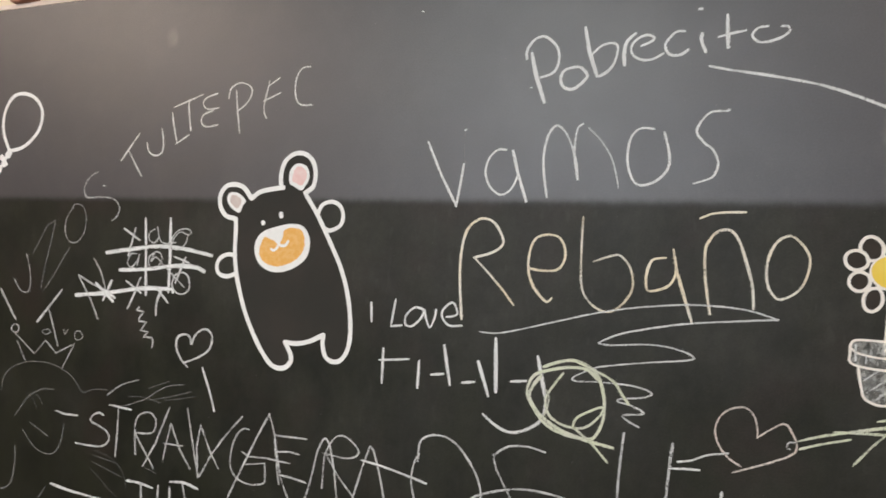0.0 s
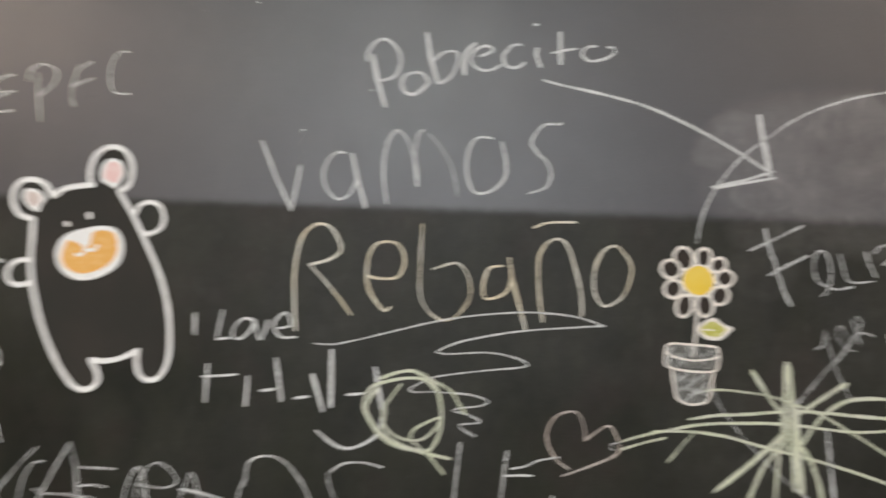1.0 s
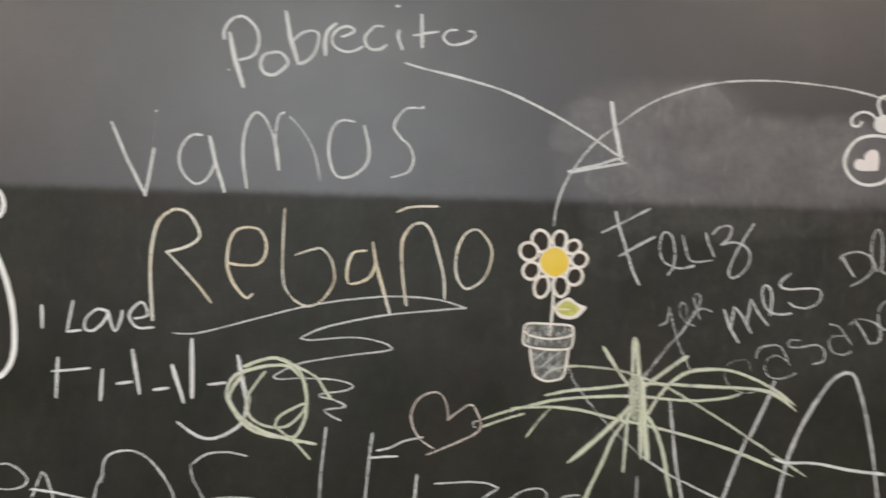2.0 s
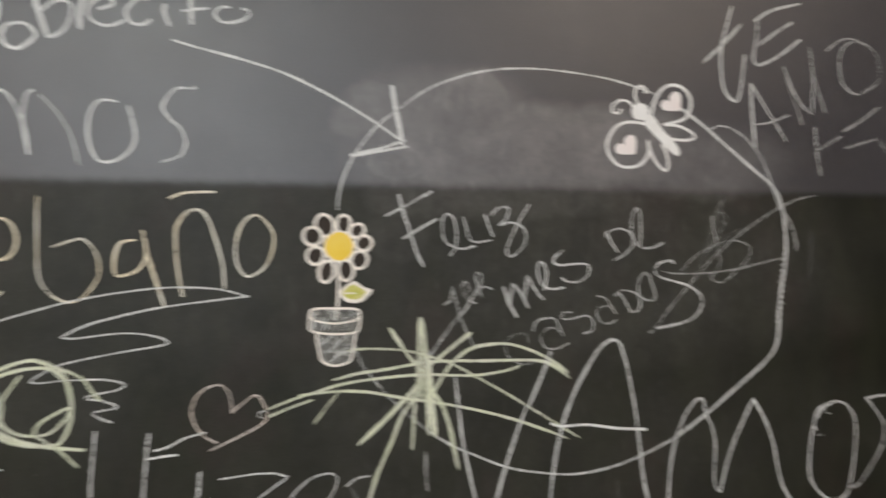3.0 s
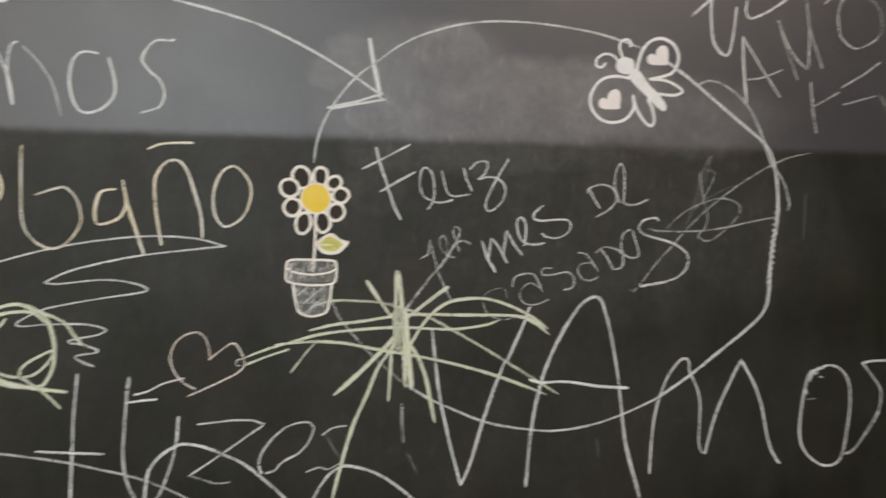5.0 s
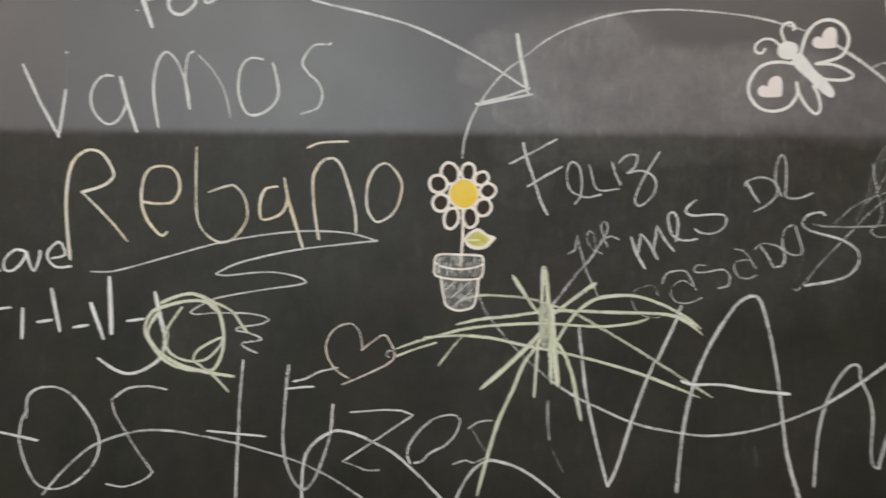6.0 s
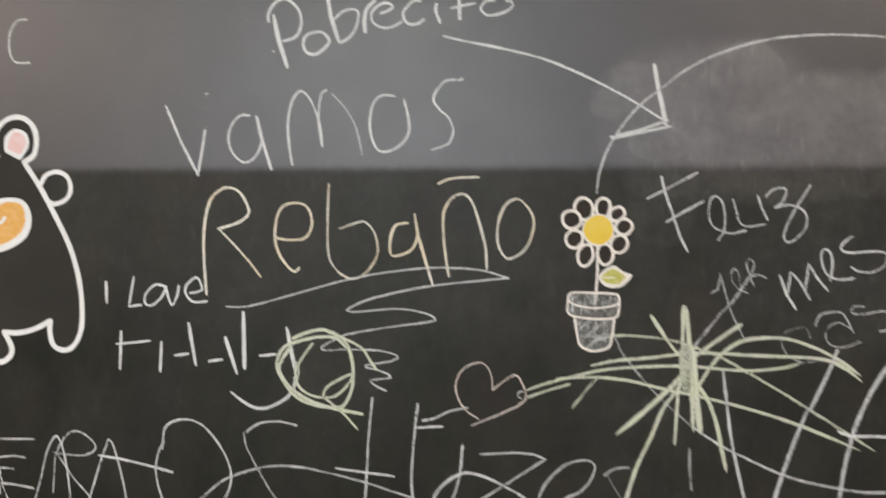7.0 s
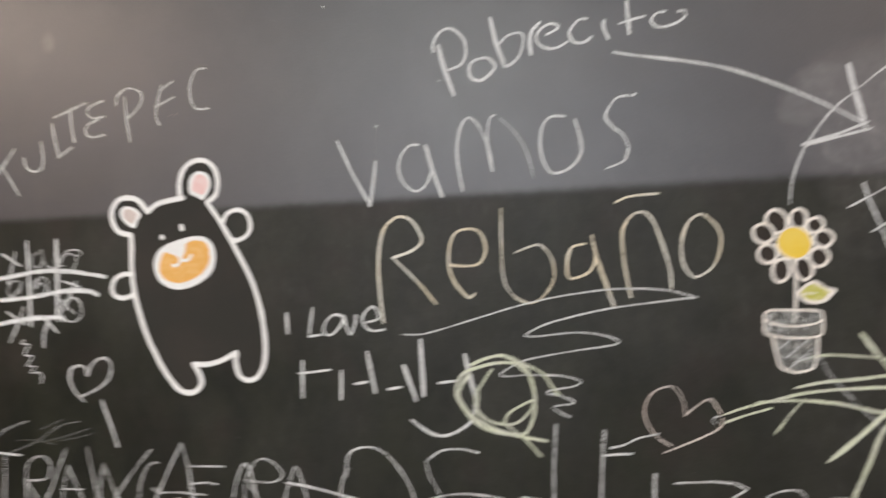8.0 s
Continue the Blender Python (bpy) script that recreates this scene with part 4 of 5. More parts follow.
mark("line", it, chalk_white, [curve(2.7, 0.36, (115, 133), (132, 141), (148, 149), (167, 156)), curve(2.7, 0.34, (95, 110), (103, 127), (114, 144), (120, 166), (128, 197))])
mark("line", it, chalk_white, [line(3.0, 0.21, (17, 48), (5, 7))])
it = thing("star_drawing", "pale green chalk starburst of many long rays", "chalk drawing", 0.46, 1.04)
mark("ray", it, chalk_green, [curve(5.5, 0.95, (200, 310), (199, 271), (198, 225))])
mark("ray", it, chalk_green, [curve(6.8, 0.95, (203, 309), (209, 240), (212, 151))])
mark("ray", it, chalk_green, [curve(5.5, 0.9, (159, 297), (173, 276), (187, 256), (205, 236))])
mark("ray", it, chalk_green, [curve(5.6, 0.9, (272, 288), (240, 265), (206, 240))])
mark("ray", it, chalk_green, [curve(4.7, 0.72, (93, 264), (112, 270), (144, 270), (180, 267), (217, 256), (247, 245), (286, 223), (325, 200), (373, 170), (406, 149), (432, 133))])
mark("ray", it, chalk_green, [curve(5.0, 0.9, (83, 231), (114, 238), (158, 243), (202, 249), (247, 250), (310, 248), (367, 246), (395, 237), (418, 219))])
mark("ray", it, chalk_green, [curve(4.3, 0.9, (-2, 196), (25, 206), (59, 216), (100, 226), (150, 231), (202, 233), (247, 230), (286, 229), (326, 234), (344, 240))])
mark("ray", it, chalk_green, [curve(5.1, 0.92, (216, 201), (228, 223), (247, 249), (271, 266), (295, 271), (326, 271), (359, 261), (391, 245), (416, 227))])
mark("ray", it, chalk_green, [curve(4.6, 0.85, (38, 213), (86, 216), (128, 213), (171, 204), (216, 195), (277, 181), (340, 162), (414, 133))])
mark("ray", it, chalk_green, [curve(6.3, 0.92, (116, 143), (141, 165), (171, 193), (198, 221), (209, 240))])
mark("ray", it, chalk_green, [curve(5.7, 0.88, (112, -2), (126, 53), (141, 101), (159, 141), (174, 177), (194, 206), (205, 232))])
mark("ray", it, chalk_green, [curve(4.9, 0.88, (194, 210), (191, 165), (189, 132))])
mark("ray", it, chalk_green, [curve(6.5, 0.88, (218, 209), (231, 188), (241, 160), (248, 125), (253, 101))])
mark("ray", it, chalk_green, [curve(7.4, 0.95, (212, 255), (217, 186), (221, 148))])
mark("hub", it, chalk_green, [fill(0.58, (195, 256), (206, 259), (211, 246), (211, 224), (208, 202), (200, 200), (195, 223))])
mark("barb", it, chalk_green, [curve(3.4, 0.85, (1, 187), (24, 196), (55, 206))])
mark("barb", it, chalk_green, [curve(3.5, 0.75, (91, 215), (75, 197), (58, 175))])
it = thing("heart_drawing", "thin pale rose chalk heart pierced by an arrow line", "chalk drawing", 0.31, 1.18)
mark("outline", it, chalk_rose, [curve(2.7, 0.72, (86, 17), (71, 26), (59, 42), (55, 60), (61, 77), (72, 87), (88, 91), (98, 84), (103, 70), (104, 55)), curve(2.8, 0.72, (104, 55), (116, 65), (134, 76), (144, 63), (148, 48), (141, 38), (118, 26), (77, 8))])
mark("hook", it, chalk_white, [curve(2.2, 0.7, (141, 46), (137, 48), (140, 54), (148, 54))])
mark("fletching", it, chalk_white, [curve(3.2, 0.8, (11, 12), (28, 16), (46, 25), (71, 31))])
mark("fletching", it, chalk_white, [line(3.1, 0.85, (1, 2), (19, 4), (38, 5))])
it = thing("chalk_word", "huge white chalk letters of the word Amor", "chalk writing", 0.71, 1.02)
mark("stroke", it, chalk_white, [curve(4.7, 0.72, (-1, 250), (4, 203), (10, 156), (25, 86), (40, 31)), curve(5.2, 0.75, (40, 31), (53, 58), (77, 133), (101, 196), (107, 203), (129, 250), (139, 277))])
mark("letter", it, chalk_white, [curve(5.5, 0.72, (134, 24), (142, 103), (156, 167), (174, 214), (201, 262), (223, 287), (245, 289), (258, 250), (270, 191), (278, 132), (286, 72), (307, -2)), curve(4.1, 0.9, (140, 175), (156, 170), (195, 170), (243, 162), (288, 158))])
mark("letter", it, chalk_white, [curve(4.4, 0.72, (323, 32), (326, 85), (333, 127), (348, 168), (367, 194), (379, 199), (385, 193), (386, 178), (398, 154), (403, 125), (401, 77), (405, 60), (411, 57)), curve(5.2, 0.72, (411, 57), (418, 84), (433, 126), (454, 168), (469, 194)), curve(4.7, 0.75, (471, 191), (488, 163), (503, 125), (515, 70), (527, 44), (534, 36))])
mark("letter", it, chalk_white, [loop(4.5, 0.75, (584, 169), (574, 136), (568, 96), (570, 64), (588, 39), (613, 27), (636, 34), (647, 65), (654, 116), (652, 153), (639, 174), (619, 182), (598, 176)), line(3.2, 0.5, (581, 131), (594, 132)), curve(3.0, 0.75, (580, 139), (577, 151), (583, 167), (587, 169), (585, 158), (590, 171), (596, 170), (599, 180), (605, 177), (611, 183)), line(3.4, 0.7, (602, 165), (606, 164))])
mark("letter", it, chalk_white, [curve(4.6, 0.75, (771, 172), (769, 180), (736, 186), (697, 187), (675, 184)), curve(5.0, 0.62, (675, 184), (693, 164), (709, 139), (704, 106), (683, 76), (661, 50), (646, 44))])
it = thing("chalk_bars", "cluster of faint slanting white chalk bars", "chalk writing", 1.44, 1.17)
mark("bar", it, chalk_white, [line(4.2, 0.5, (2, 156), (20, 113), (36, 68))])
mark("bar", it, chalk_white, [line(4.3, 0.5, (20, 129), (43, 107), (68, 96))])
mark("bar", it, chalk_white, [line(4.3, 0.5, (33, 81), (55, 126), (72, 98))])
mark("bar", it, chalk_white, [line(4.3, 0.5, (55, 140), (81, 103))])
mark("bar", it, chalk_white, [line(4.3, 0.5, (79, 148), (82, 124))])
mark("bar", it, chalk_white, [line(4.4, 0.5, (95, 167), (103, 141), (114, 127))])
mark("bar", it, chalk_white, [line(4.4, 0.5, (113, 181), (120, 161), (127, 146))])
mark("bar", it, chalk_white, [line(4.4, 0.5, (140, 170), (139, 151))])
mark("bar", it, chalk_white, [line(4.5, 0.5, (166, 242), (175, 208), (189, 188))])
mark("bar", it, chalk_white, [line(4.5, 0.5, (200, 227), (205, 189))])
mark("bar", it, chalk_white, [line(4.4, 0.5, (96, 32), (131, 54), (168, 71))])
mark("bar", it, chalk_white, [line(4.4, 0.5, (112, 2), (143, 29), (168, 46))])
mark("bar", it, chalk_white, [line(4.5, 0.5, (179, 108), (193, 64), (216, 32))])
mark("bar", it, chalk_white, [line(4.5, 0.5, (208, 133), (187, 89), (177, 51))])
mark("bar", it, chalk_white, [line(4.5, 0.5, (211, 128), (216, 78), (219, 38))])
mark("bar", it, chalk_white, [line(5.3, 0.25, (182, 149), (138, 97), (101, 51))])
it = thing("chalk_mark", "two crossing white chalk strokes low on the board", "chalk drawing", 1.54, 0.95)
mark("stroke", it, chalk_white, [line(4.4, 0.65, (3, 126), (11, 81), (18, 51), (47, 8))])
mark("stroke", it, chalk_white, [line(4.4, 0.65, (23, 93), (17, 51), (15, 3))])
it = thing("chalk_specks", "few tiny white chalk specks on the board", "chalk drawing", -0.69, 1.08)
mark("speck", it, chalk_white, [line(2.4, 0.75, (700, 556), (703, 558))])
mark("speck", it, chalk_white, [line(3.4, 0.75, (-0, 474), (4, 474))])
mark("speck", it, chalk_white, [line(2.3, 0.75, (796, 615), (798, 615))])
mark("speck", it, chalk_white, [line(2.6, 0.75, (623, 742), (625, 741))])
mark("speck", it, chalk_white, [line(2.0, 0.75, (1026, 536), (1028, 535))])
mark("speck", it, chalk_white, [line(2.1, 0.35, (1641, 27), (1643, -0))])
it = thing("bear_decal", "white outlined bear decal with orange muzzle on board", "wall decal", -0.43, 1.26)
mark("body", it, decal_black, [fill(1, (39, 238), (40, 216), (40, 188), (43, 159), (51, 126), (68, 80), (93, 35), (117, 5), (134, -4), (150, -2), (160, 9), (158, 22), (147, 39), (169, 38), (194, 44), (218, 56), (217, 41), (223, 22), (237, 15), (252, 20), (263, 40), (265, 71), (259, 115), (245, 159), (222, 203), (196, 247), (171, 282), (131, 291), (106, 288), (84, 283), (68, 272))], "dark matte body")
mark("ear_fill", it, decal_black, [fill(1, (38, 238), (18, 243), (6, 259), (5, 278), (16, 293), (35, 296), (53, 290), (68, 272), (63, 250))])
mark("ear_fill", it, decal_black, [fill(1, (126, 290), (124, 312), (131, 334), (148, 346), (167, 346), (182, 335), (189, 316), (186, 293), (171, 282), (150, 284))])
mark("outline", it, paint_white, [curve(8.0, 1, (68, 272), (84, 283), (106, 288), (131, 291)), curve(7.3, 1, (171, 282), (196, 247), (222, 203), (245, 159), (259, 115), (265, 71), (263, 40), (252, 20), (237, 15), (223, 22), (217, 41), (218, 56)), curve(7.6, 1, (218, 56), (194, 44), (169, 38), (147, 39)), curve(7.9, 1, (147, 39), (158, 22), (160, 9), (150, -2), (134, -4), (117, 5), (93, 35), (68, 80), (51, 126), (43, 159), (40, 188), (40, 216), (39, 238))])
mark("ear", it, paint_white, [curve(8.3, 1, (38, 238), (18, 243), (6, 259), (5, 278), (16, 293), (35, 296), (53, 290), (68, 272))])
mark("ear", it, paint_white, [curve(7.8, 1, (126, 290), (124, 312), (131, 334), (148, 346), (167, 346), (182, 335), (189, 316), (186, 293), (171, 282))])
mark("arm", it, paint_white, [curve(6.6, 1, (197, 249), (205, 263), (222, 268), (237, 261), (243, 245), (238, 230), (221, 222), (211, 225))])
mark("arm", it, paint_white, [curve(7.3, 1, (43, 176), (26, 177), (11, 170), (5, 157), (10, 144), (27, 140), (43, 145))])
mark("inner_ear", it, paint_white, [fill(1, (20, 278), (29, 283), (44, 280), (57, 269), (51, 259), (45, 248), (29, 256), (20, 267))])
mark("inner_ear_tint", it, paint_grey_pink, [fill(1, (26, 274), (32, 278), (42, 275), (49, 268), (45, 260), (40, 256), (30, 261), (26, 267))])
mark("inner_ear", it, paint_white, [fill(1, (141, 298), (140, 316), (149, 328), (161, 330), (174, 323), (178, 307), (171, 293), (164, 286), (149, 293))])
mark("inner_ear_tint", it, paint_pink, [fill(1, (146, 302), (147, 315), (153, 324), (161, 325), (170, 319), (173, 308), (167, 297), (162, 294), (153, 298))])
mark("muzzle", it, paint_white, [fill(1, (79, 189), (84, 207), (98, 219), (120, 226), (145, 231), (168, 229), (181, 216), (185, 198), (180, 178), (165, 164), (143, 154), (120, 151), (99, 157), (85, 170))])
mark("muzzle_tint", it, paint_orange, [fill(1, (99, 209), (106, 207), (116, 203), (124, 198), (130, 202), (133, 209), (134, 216), (138, 222), (149, 225), (164, 223), (173, 214), (175, 198), (171, 185), (161, 174), (146, 166), (128, 161), (113, 162), (99, 167), (90, 178), (89, 188), (94, 203))], "orange fill")
mark("mouth", it, paint_white, [curve(4.6, 1, (112, 189), (117, 187), (123, 191), (126, 198), (131, 195), (139, 196), (144, 203))])
mark("eye", it, paint_white, [fill(1, (98, 232), (97, 229), (95, 228), (93, 228), (91, 229), (90, 232), (90, 234), (92, 236), (95, 236), (97, 234))])
mark("eye", it, paint_white, [fill(1, (132, 245), (132, 242), (130, 240), (127, 240), (125, 242), (124, 245), (124, 249), (126, 251), (129, 251), (131, 249))])
it = thing("balloon_decal", "white outlined balloon with knotted tail on board", "wall decal", -0.97, 1.57)
mark("outline", it, paint_white, [curve(7.2, 1, (30, 54), (13, 85), (8, 114), (15, 142), (34, 163), (60, 167), (88, 159), (108, 141), (114, 118), (106, 92), (83, 70), (58, 58), (27, 54))])
mark("knot", it, paint_white, [fill(1, (30, 58), (38, 53), (33, 41), (25, 39), (18, 47)), fill(1, (26, 44), (23, 35), (28, 27), (19, 22), (9, 24), (10, 33), (2, 39), (9, 48), (17, 43)), fill(1, (9, 27), (13, 20), (9, 11), (-0, 4), (-3, 18))])
it = thing("flower_decal", "white and yellow daisy decal in a sketched pot", "wall decal", 0.5, 1.29)
mark("petal_fill", it, decal_brown, [fill(1, (43, 192), (44, 182), (41, 175), (34, 172), (27, 174), (22, 181), (20, 190), (24, 198), (30, 201), (37, 199))])
mark("petal", it, paint_cream, [loop(4.0, 1, (43, 192), (44, 182), (41, 175), (34, 172), (27, 174), (22, 181), (20, 190), (24, 198), (30, 201), (37, 199))])
mark("petal_fill", it, decal_brown, [fill(1, (66, 188), (64, 180), (60, 175), (54, 175), (50, 180), (48, 188), (50, 196), (55, 200), (60, 200), (65, 196))])
mark("petal", it, paint_cream, [loop(4.0, 1, (66, 188), (64, 180), (60, 175), (54, 175), (50, 180), (48, 188), (50, 196), (55, 200), (60, 200), (65, 196))])
mark("petal_fill", it, decal_brown, [fill(1, (83, 186), (85, 180), (82, 175), (77, 171), (71, 171), (67, 174), (66, 179), (68, 185), (73, 188), (79, 189))])
mark("petal", it, paint_cream, [loop(4.0, 1, (83, 186), (85, 180), (82, 175), (77, 171), (71, 171), (67, 174), (66, 179), (68, 185), (73, 188), (79, 189))])
mark("petal_fill", it, decal_brown, [fill(1, (95, 163), (92, 157), (87, 153), (81, 153), (75, 157), (73, 163), (76, 169), (81, 173), (87, 173), (93, 169))])
mark("petal", it, paint_cream, [loop(4.0, 1, (95, 163), (92, 157), (87, 153), (81, 153), (75, 157), (73, 163), (76, 169), (81, 173), (87, 173), (93, 169))])
mark("petal_fill", it, decal_brown, [fill(1, (87, 135), (82, 130), (75, 129), (69, 133), (67, 139), (69, 146), (74, 151), (81, 152), (86, 149), (89, 142))])
mark("petal", it, paint_cream, [loop(4.0, 1, (87, 135), (82, 130), (75, 129), (69, 133), (67, 139), (69, 146), (74, 151), (81, 152), (86, 149), (89, 142))])
mark("petal_fill", it, decal_brown, [fill(1, (70, 128), (69, 120), (64, 114), (58, 113), (53, 118), (50, 126), (51, 134), (55, 140), (62, 140), (67, 136))])
mark("petal", it, paint_cream, [loop(4.0, 1, (70, 128), (69, 120), (64, 114), (58, 113), (53, 118), (50, 126), (51, 134), (55, 140), (62, 140), (67, 136))])
mark("petal_fill", it, decal_brown, [fill(1, (44, 122), (40, 115), (34, 111), (28, 113), (25, 119), (25, 128), (29, 136), (35, 139), (41, 138), (44, 131))])
mark("petal", it, paint_cream, [loop(4.0, 1, (44, 122), (40, 115), (34, 111), (28, 113), (25, 119), (25, 128), (29, 136), (35, 139), (41, 138), (44, 131))])
mark("petal_fill", it, decal_brown, [fill(1, (30, 153), (31, 145), (28, 139), (22, 135), (15, 136), (10, 141), (9, 148), (12, 154), (18, 158), (25, 157))])
mark("petal", it, paint_cream, [loop(4.0, 1, (30, 153), (31, 145), (28, 139), (22, 135), (15, 136), (10, 141), (9, 148), (12, 154), (18, 158), (25, 157))])
mark("petal_fill", it, decal_brown, [fill(1, (28, 167), (23, 162), (16, 160), (9, 163), (5, 169), (5, 177), (9, 182), (17, 184), (24, 181), (28, 175))])
mark("petal", it, paint_cream, [loop(4.0, 1, (28, 167), (23, 162), (16, 160), (9, 163), (5, 169), (5, 177), (9, 182), (17, 184), (24, 181), (28, 175))])
mark("stem", it, paint_cream, [curve(3.6, 1, (50, 137), (50, 100), (47, 61))])
mark("ring", it, paint_cream, [fill(1, (72, 158), (68, 146), (57, 138), (44, 138), (34, 146), (30, 159), (34, 171), (45, 179), (58, 179), (68, 171))])
mark("centre", it, paint_yellow, [fill(1, (70, 158), (66, 147), (56, 140), (45, 141), (36, 148), (32, 159), (36, 170), (46, 177), (57, 177), (66, 170))], "yellow centre")
mark("leaf", it, paint_cream, [fill(1, (52, 98), (60, 107), (72, 112), (84, 104), (95, 100), (89, 91), (80, 84), (66, 83), (56, 88))])
mark("leaf_tint", it, paint_green, [fill(1, (56, 97), (62, 104), (71, 107), (81, 102), (86, 98), (82, 92), (77, 88), (67, 88), (58, 92))], "yellow-green leaf")
mark("leaf_vein", it, paint_cream, [line(1.7, 0.9, (57, 96), (73, 96))])
mark("pot_shade", it, pot_wash, [fill(0.52, (22, 42), (25, 17), (30, 6), (43, 2), (57, 2), (65, 8), (70, 25), (71, 42))])
mark("pot_shade", it, pot_wash, [fill(0.5, (15, 65), (15, 70), (24, 74), (69, 74), (76, 68), (75, 49), (65, 46), (24, 46), (14, 52))])
mark("pot_rim", it, paint_cream, [loop(3.0, 1, (12, 59), (13, 71), (20, 76), (45, 76), (71, 75), (78, 70), (77, 49), (69, 43), (44, 42), (20, 45), (12, 50)), curve(2.6, 1, (13, 66), (21, 60), (45, 56), (69, 59), (78, 64))])
mark("pot_side", it, paint_cream, [curve(3.0, 1, (21, 43), (25, 17), (29, 6), (43, 0), (58, 2), (66, 7), (70, 25), (72, 43))])
mark("pot_hatching", it, chalk_white, [line(2.9, 0.6, (27, 28), (42, 40)), line(2.9, 0.6, (30, 13), (58, 37)), line(2.9, 0.6, (40, 6), (65, 29)), line(4.0, 0.7, (18, 70), (18, 51)), line(2.9, 0.6, (29, 57), (29, 48)), line(3.5, 0.55, (44, 12), (61, 18))])
it = thing("butterfly_decal", "white butterfly decal with pink heart wings on board", "wall decal", 0.94, 1.56)
mark("wing", it, paint_white, [curve(4.3, 1, (59, 69), (36, 71), (14, 64), (0, 44), (-0, 25), (13, 9), (32, 4), (53, 10), (65, 27), (64, 44))])
mark("wing", it, paint_white, [curve(4.1, 1, (64, 44), (69, 26), (80, 9), (91, 1), (97, 8), (94, 26), (87, 39))])
mark("wing", it, paint_white, [curve(4.5, 1, (70, 63), (70, 84), (78, 110), (92, 125), (110, 129), (127, 121), (135, 103), (128, 83), (114, 75), (90, 69))])
mark("wing", it, paint_white, [curve(4.1, 1, (90, 69), (114, 68), (134, 60), (141, 52), (127, 47), (104, 48), (90, 50))])
mark("body", it, paint_white, [fill(1, (57, 74), (70, 83), (90, 60), (104, 48), (116, 31), (112, 23), (99, 30), (81, 47), (63, 63))])
mark("head", it, paint_white, [fill(1, (66, 87), (63, 80), (56, 75), (47, 75), (40, 79), (37, 86), (40, 94), (48, 99), (56, 99), (64, 95))])
mark("antenna", it, paint_white, [curve(3.5, 1, (41, 93), (32, 101), (19, 102), (8, 94), (8, 85), (16, 83), (21, 89))])
mark("antenna", it, paint_white, [curve(3.6, 1, (48, 98), (43, 112), (46, 122), (55, 125), (61, 119), (59, 115))])
HEART = ((0, -3), (2, 5), (8, 11), (15, 12), (20, 7), (21, -3), (20, -13), (18, -16), (8, -17), (-4, -17), (-11, -14), (-13, -8), (-9, -2), (-3, -1))
for hx, hz in ((24, 40), (98, 107)):
    mark("heart", it, paint_pale_pink, [fill(1, *((hx + a, hz + b) for a, b in HEART))], "pale pink heart")
it = thing("ladybird_decal", "small white spotted ladybird decal on dark board", "wall decal", 1.45, 1.51, group="ladybird decals")
mark("shell", it, paint_white, [loop(3.6, 1, (35, 57), (51, 52), (62, 39), (63, 23), (56, 11), (43, 4), (30, 5), (16, 13), (8, 26), (7, 38), (13, 50), (24, 55))])
mark("head", it, paint_white, [curve(3.1, 1, (48, 57), (61, 59), (69, 51), (69, 41), (64, 33))])
mark("divider", it, paint_white, [curve(3.4, 1, (16, 19), (35, 28), (48, 39), (59, 48))])
mark("patch", it, paint_white, [fill(1, (9, 24), (22, 22), (29, 25), (27, 17), (32, 11), (36, 6), (25, 8), (14, 15))])
mark("spot", it, paint_white, [fill(1, (34, 48), (33, 45), (30, 43), (27, 43), (24, 45), (23, 47), (24, 50), (27, 52), (30, 52), (33, 50))])
mark("spot", it, paint_white, [fill(1, (50, 47), (48, 44), (46, 42), (42, 42), (40, 44), (39, 46), (40, 49), (42, 51), (46, 51), (49, 49))])
mark("spot", it, paint_white, [fill(1, (19, 39), (17, 36), (15, 34), (11, 34), (9, 36), (8, 38), (9, 41), (11, 43), (15, 43), (18, 41))])
mark("spot", it, paint_white, [fill(1, (34, 36), (33, 33), (29, 31), (25, 31), (22, 33), (21, 36), (22, 39), (26, 41), (29, 41), (33, 39))])
mark("spot", it, paint_white, [fill(1, (20, 27), (19, 24), (16, 22), (13, 22), (10, 24), (9, 27), (10, 29), (13, 31), (16, 31), (19, 29))])
mark("spot", it, paint_white, [fill(1, (50, 32), (48, 29), (46, 27), (42, 27), (39, 29), (38, 31), (39, 34), (42, 36), (46, 36), (49, 34))])
mark("spot", it, paint_white, [fill(1, (49, 15), (47, 12), (44, 10), (39, 10), (36, 12), (34, 15), (36, 19), (39, 21), (44, 21), (48, 19))])
mark("spot", it, paint_white, [fill(1, (62, 29), (61, 26), (58, 25), (55, 24), (52, 26), (51, 29), (52, 31), (55, 33), (58, 33), (61, 31))])
mark("leg", it, paint_white, [line(2.6, 1, (36, 57), (38, 66))])
mark("leg", it, paint_white, [line(2.6, 1, (22, 55), (21, 62))])
mark("leg", it, paint_white, [line(2.6, 1, (10, 46), (4, 50))])
mark("leg", it, paint_white, [line(2.7, 1, (63, 29), (71, 30))])
mark("leg", it, paint_white, [line(2.7, 1, (59, 18), (67, 18))])
mark("leg", it, paint_white, [line(2.7, 1, (49, 6), (58, 2))])
it = thing("ladybird_decal", "larger white spotted ladybird decal on dark board", "wall decal", 1.46, 1.41, group="ladybird decals")
mark("shell", it, paint_white, [loop(4.5, 1, (36, 74), (57, 68), (71, 51), (72, 30), (63, 14), (47, 6), (29, 8), (12, 19), (2, 35), (-0, 51), (8, 65), (22, 72))])
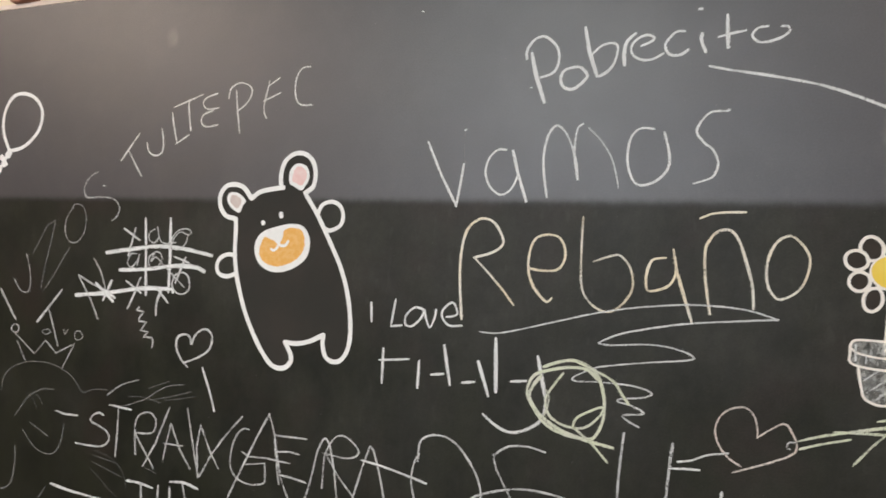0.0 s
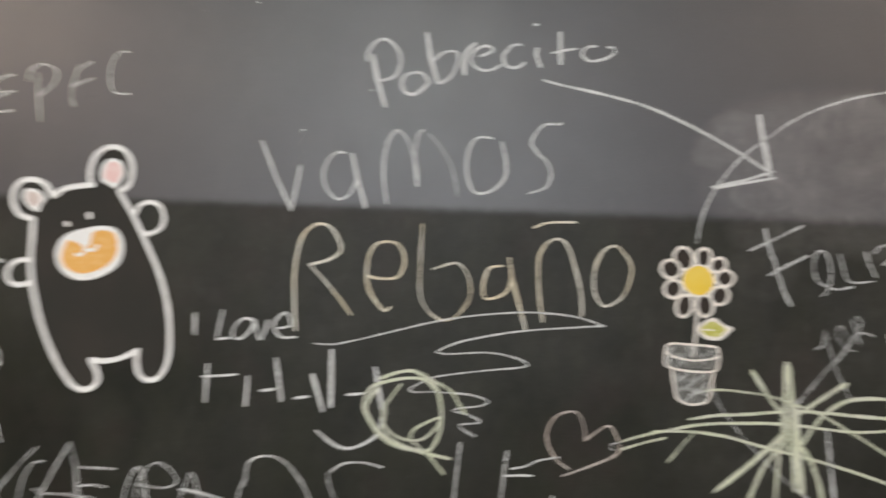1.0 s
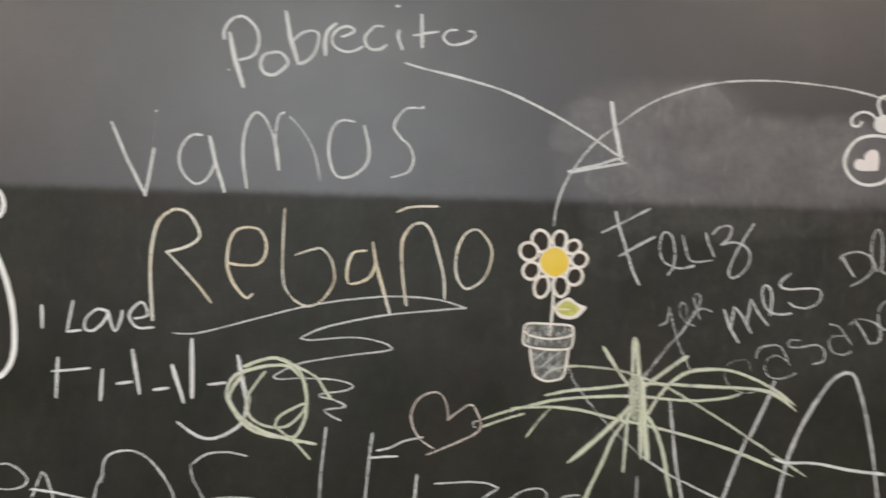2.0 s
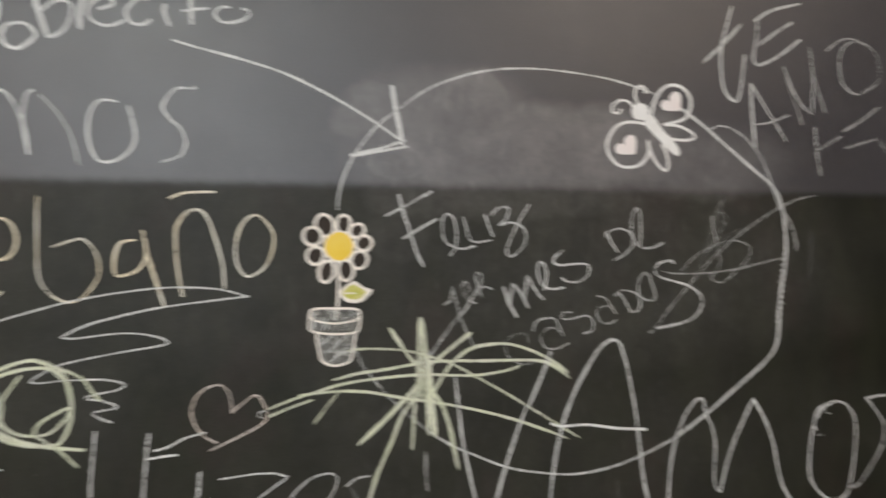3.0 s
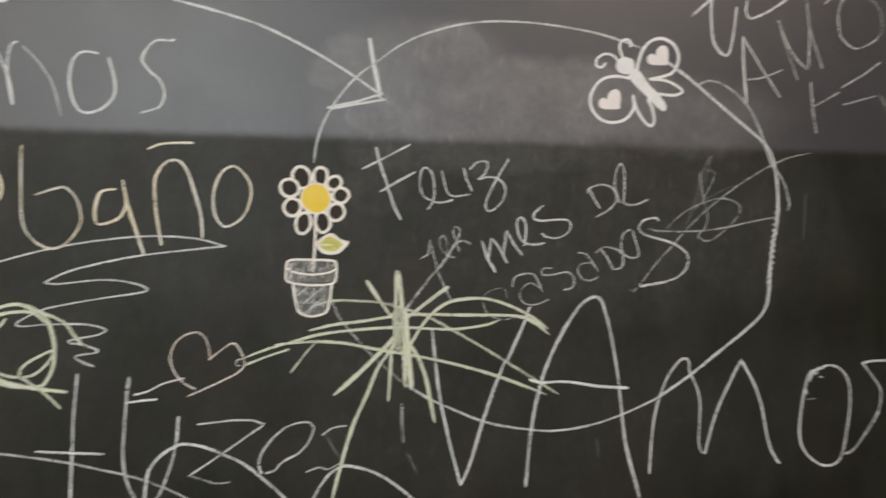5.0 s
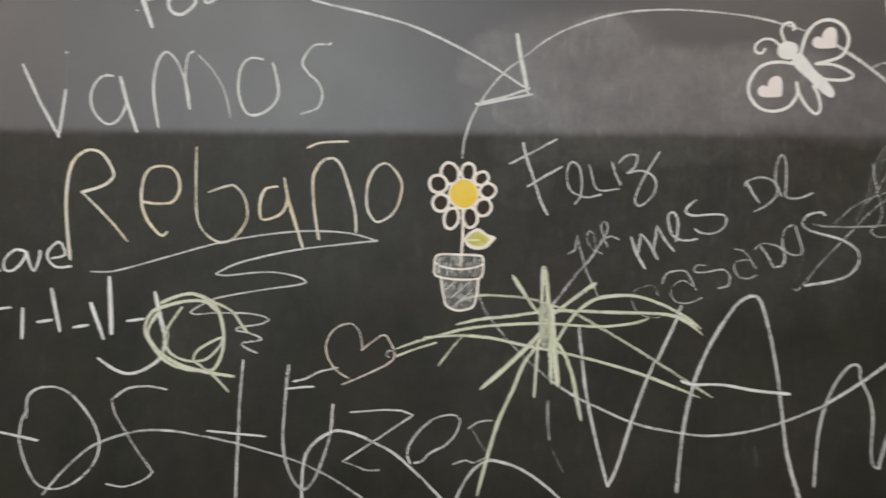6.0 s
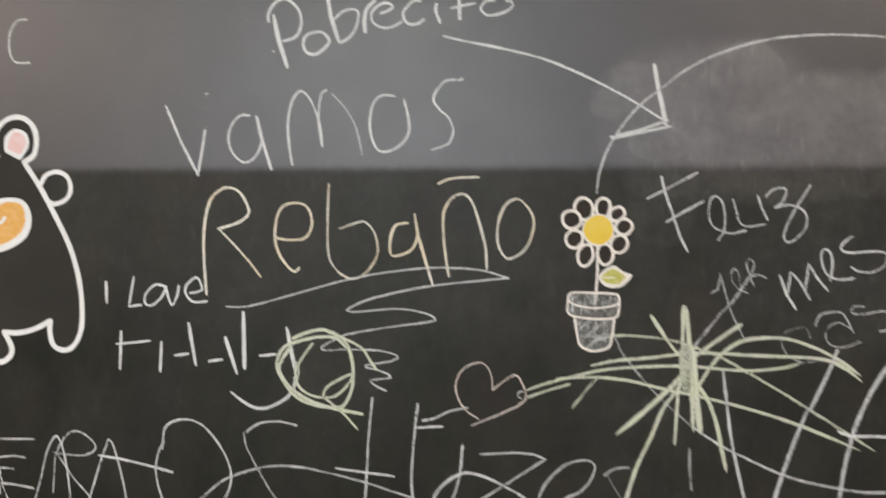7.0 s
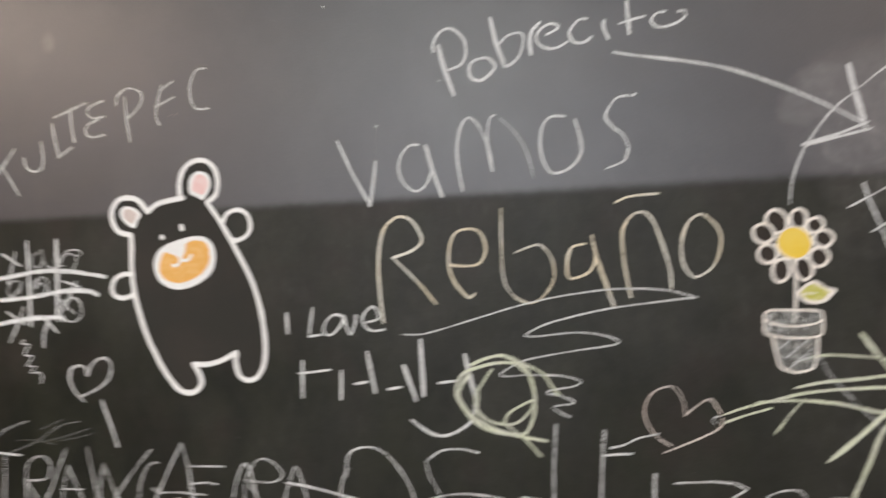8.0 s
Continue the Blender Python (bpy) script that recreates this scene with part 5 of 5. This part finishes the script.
mark("head", it, paint_white, [curve(4.0, 1, (53, 74), (69, 76), (80, 66), (80, 53), (74, 43))])
mark("divider", it, paint_white, [curve(4.4, 1, (12, 27), (36, 38), (52, 51), (67, 62))])
mark("patch", it, paint_white, [fill(1, (3, 32), (19, 30), (28, 34), (26, 23), (33, 15), (37, 8), (23, 11), (10, 21))])
mark("spot", it, paint_white, [fill(1, (35, 62), (34, 59), (30, 57), (26, 57), (22, 59), (21, 62), (22, 66), (26, 68), (30, 68), (34, 66))])
mark("spot", it, paint_white, [fill(1, (55, 60), (54, 57), (50, 55), (45, 55), (42, 57), (41, 61), (42, 64), (46, 66), (50, 66), (54, 64))])
mark("spot", it, paint_white, [fill(1, (15, 51), (14, 48), (10, 46), (6, 46), (2, 48), (1, 51), (2, 55), (6, 57), (10, 57), (14, 54))])
mark("spot", it, paint_white, [fill(1, (35, 47), (33, 43), (29, 41), (24, 41), (20, 43), (18, 47), (20, 51), (24, 54), (29, 54), (33, 51))])
mark("spot", it, paint_white, [fill(1, (17, 36), (16, 33), (12, 31), (8, 31), (4, 33), (3, 36), (4, 39), (8, 41), (12, 41), (16, 39))])
mark("spot", it, paint_white, [fill(1, (55, 41), (54, 38), (50, 35), (45, 36), (41, 38), (40, 41), (41, 45), (45, 47), (50, 47), (54, 45))])
mark("spot", it, paint_white, [fill(1, (54, 20), (52, 16), (47, 13), (42, 13), (37, 16), (35, 21), (37, 25), (42, 28), (48, 28), (52, 25))])
mark("spot", it, paint_white, [fill(1, (71, 37), (70, 34), (66, 32), (62, 32), (58, 34), (57, 37), (58, 41), (62, 43), (66, 43), (70, 41))])
mark("leg", it, paint_white, [line(3.4, 1, (38, 75), (40, 85))])
mark("leg", it, paint_white, [line(3.4, 1, (20, 72), (18, 81))])
mark("leg", it, paint_white, [line(3.4, 1, (3, 61), (-3, 66))])
mark("leg", it, paint_white, [line(3.5, 1, (72, 37), (83, 39))])
mark("leg", it, paint_white, [line(3.5, 1, (67, 23), (78, 23))])
mark("leg", it, paint_white, [line(3.4, 1, (54, 8), (66, 3))])
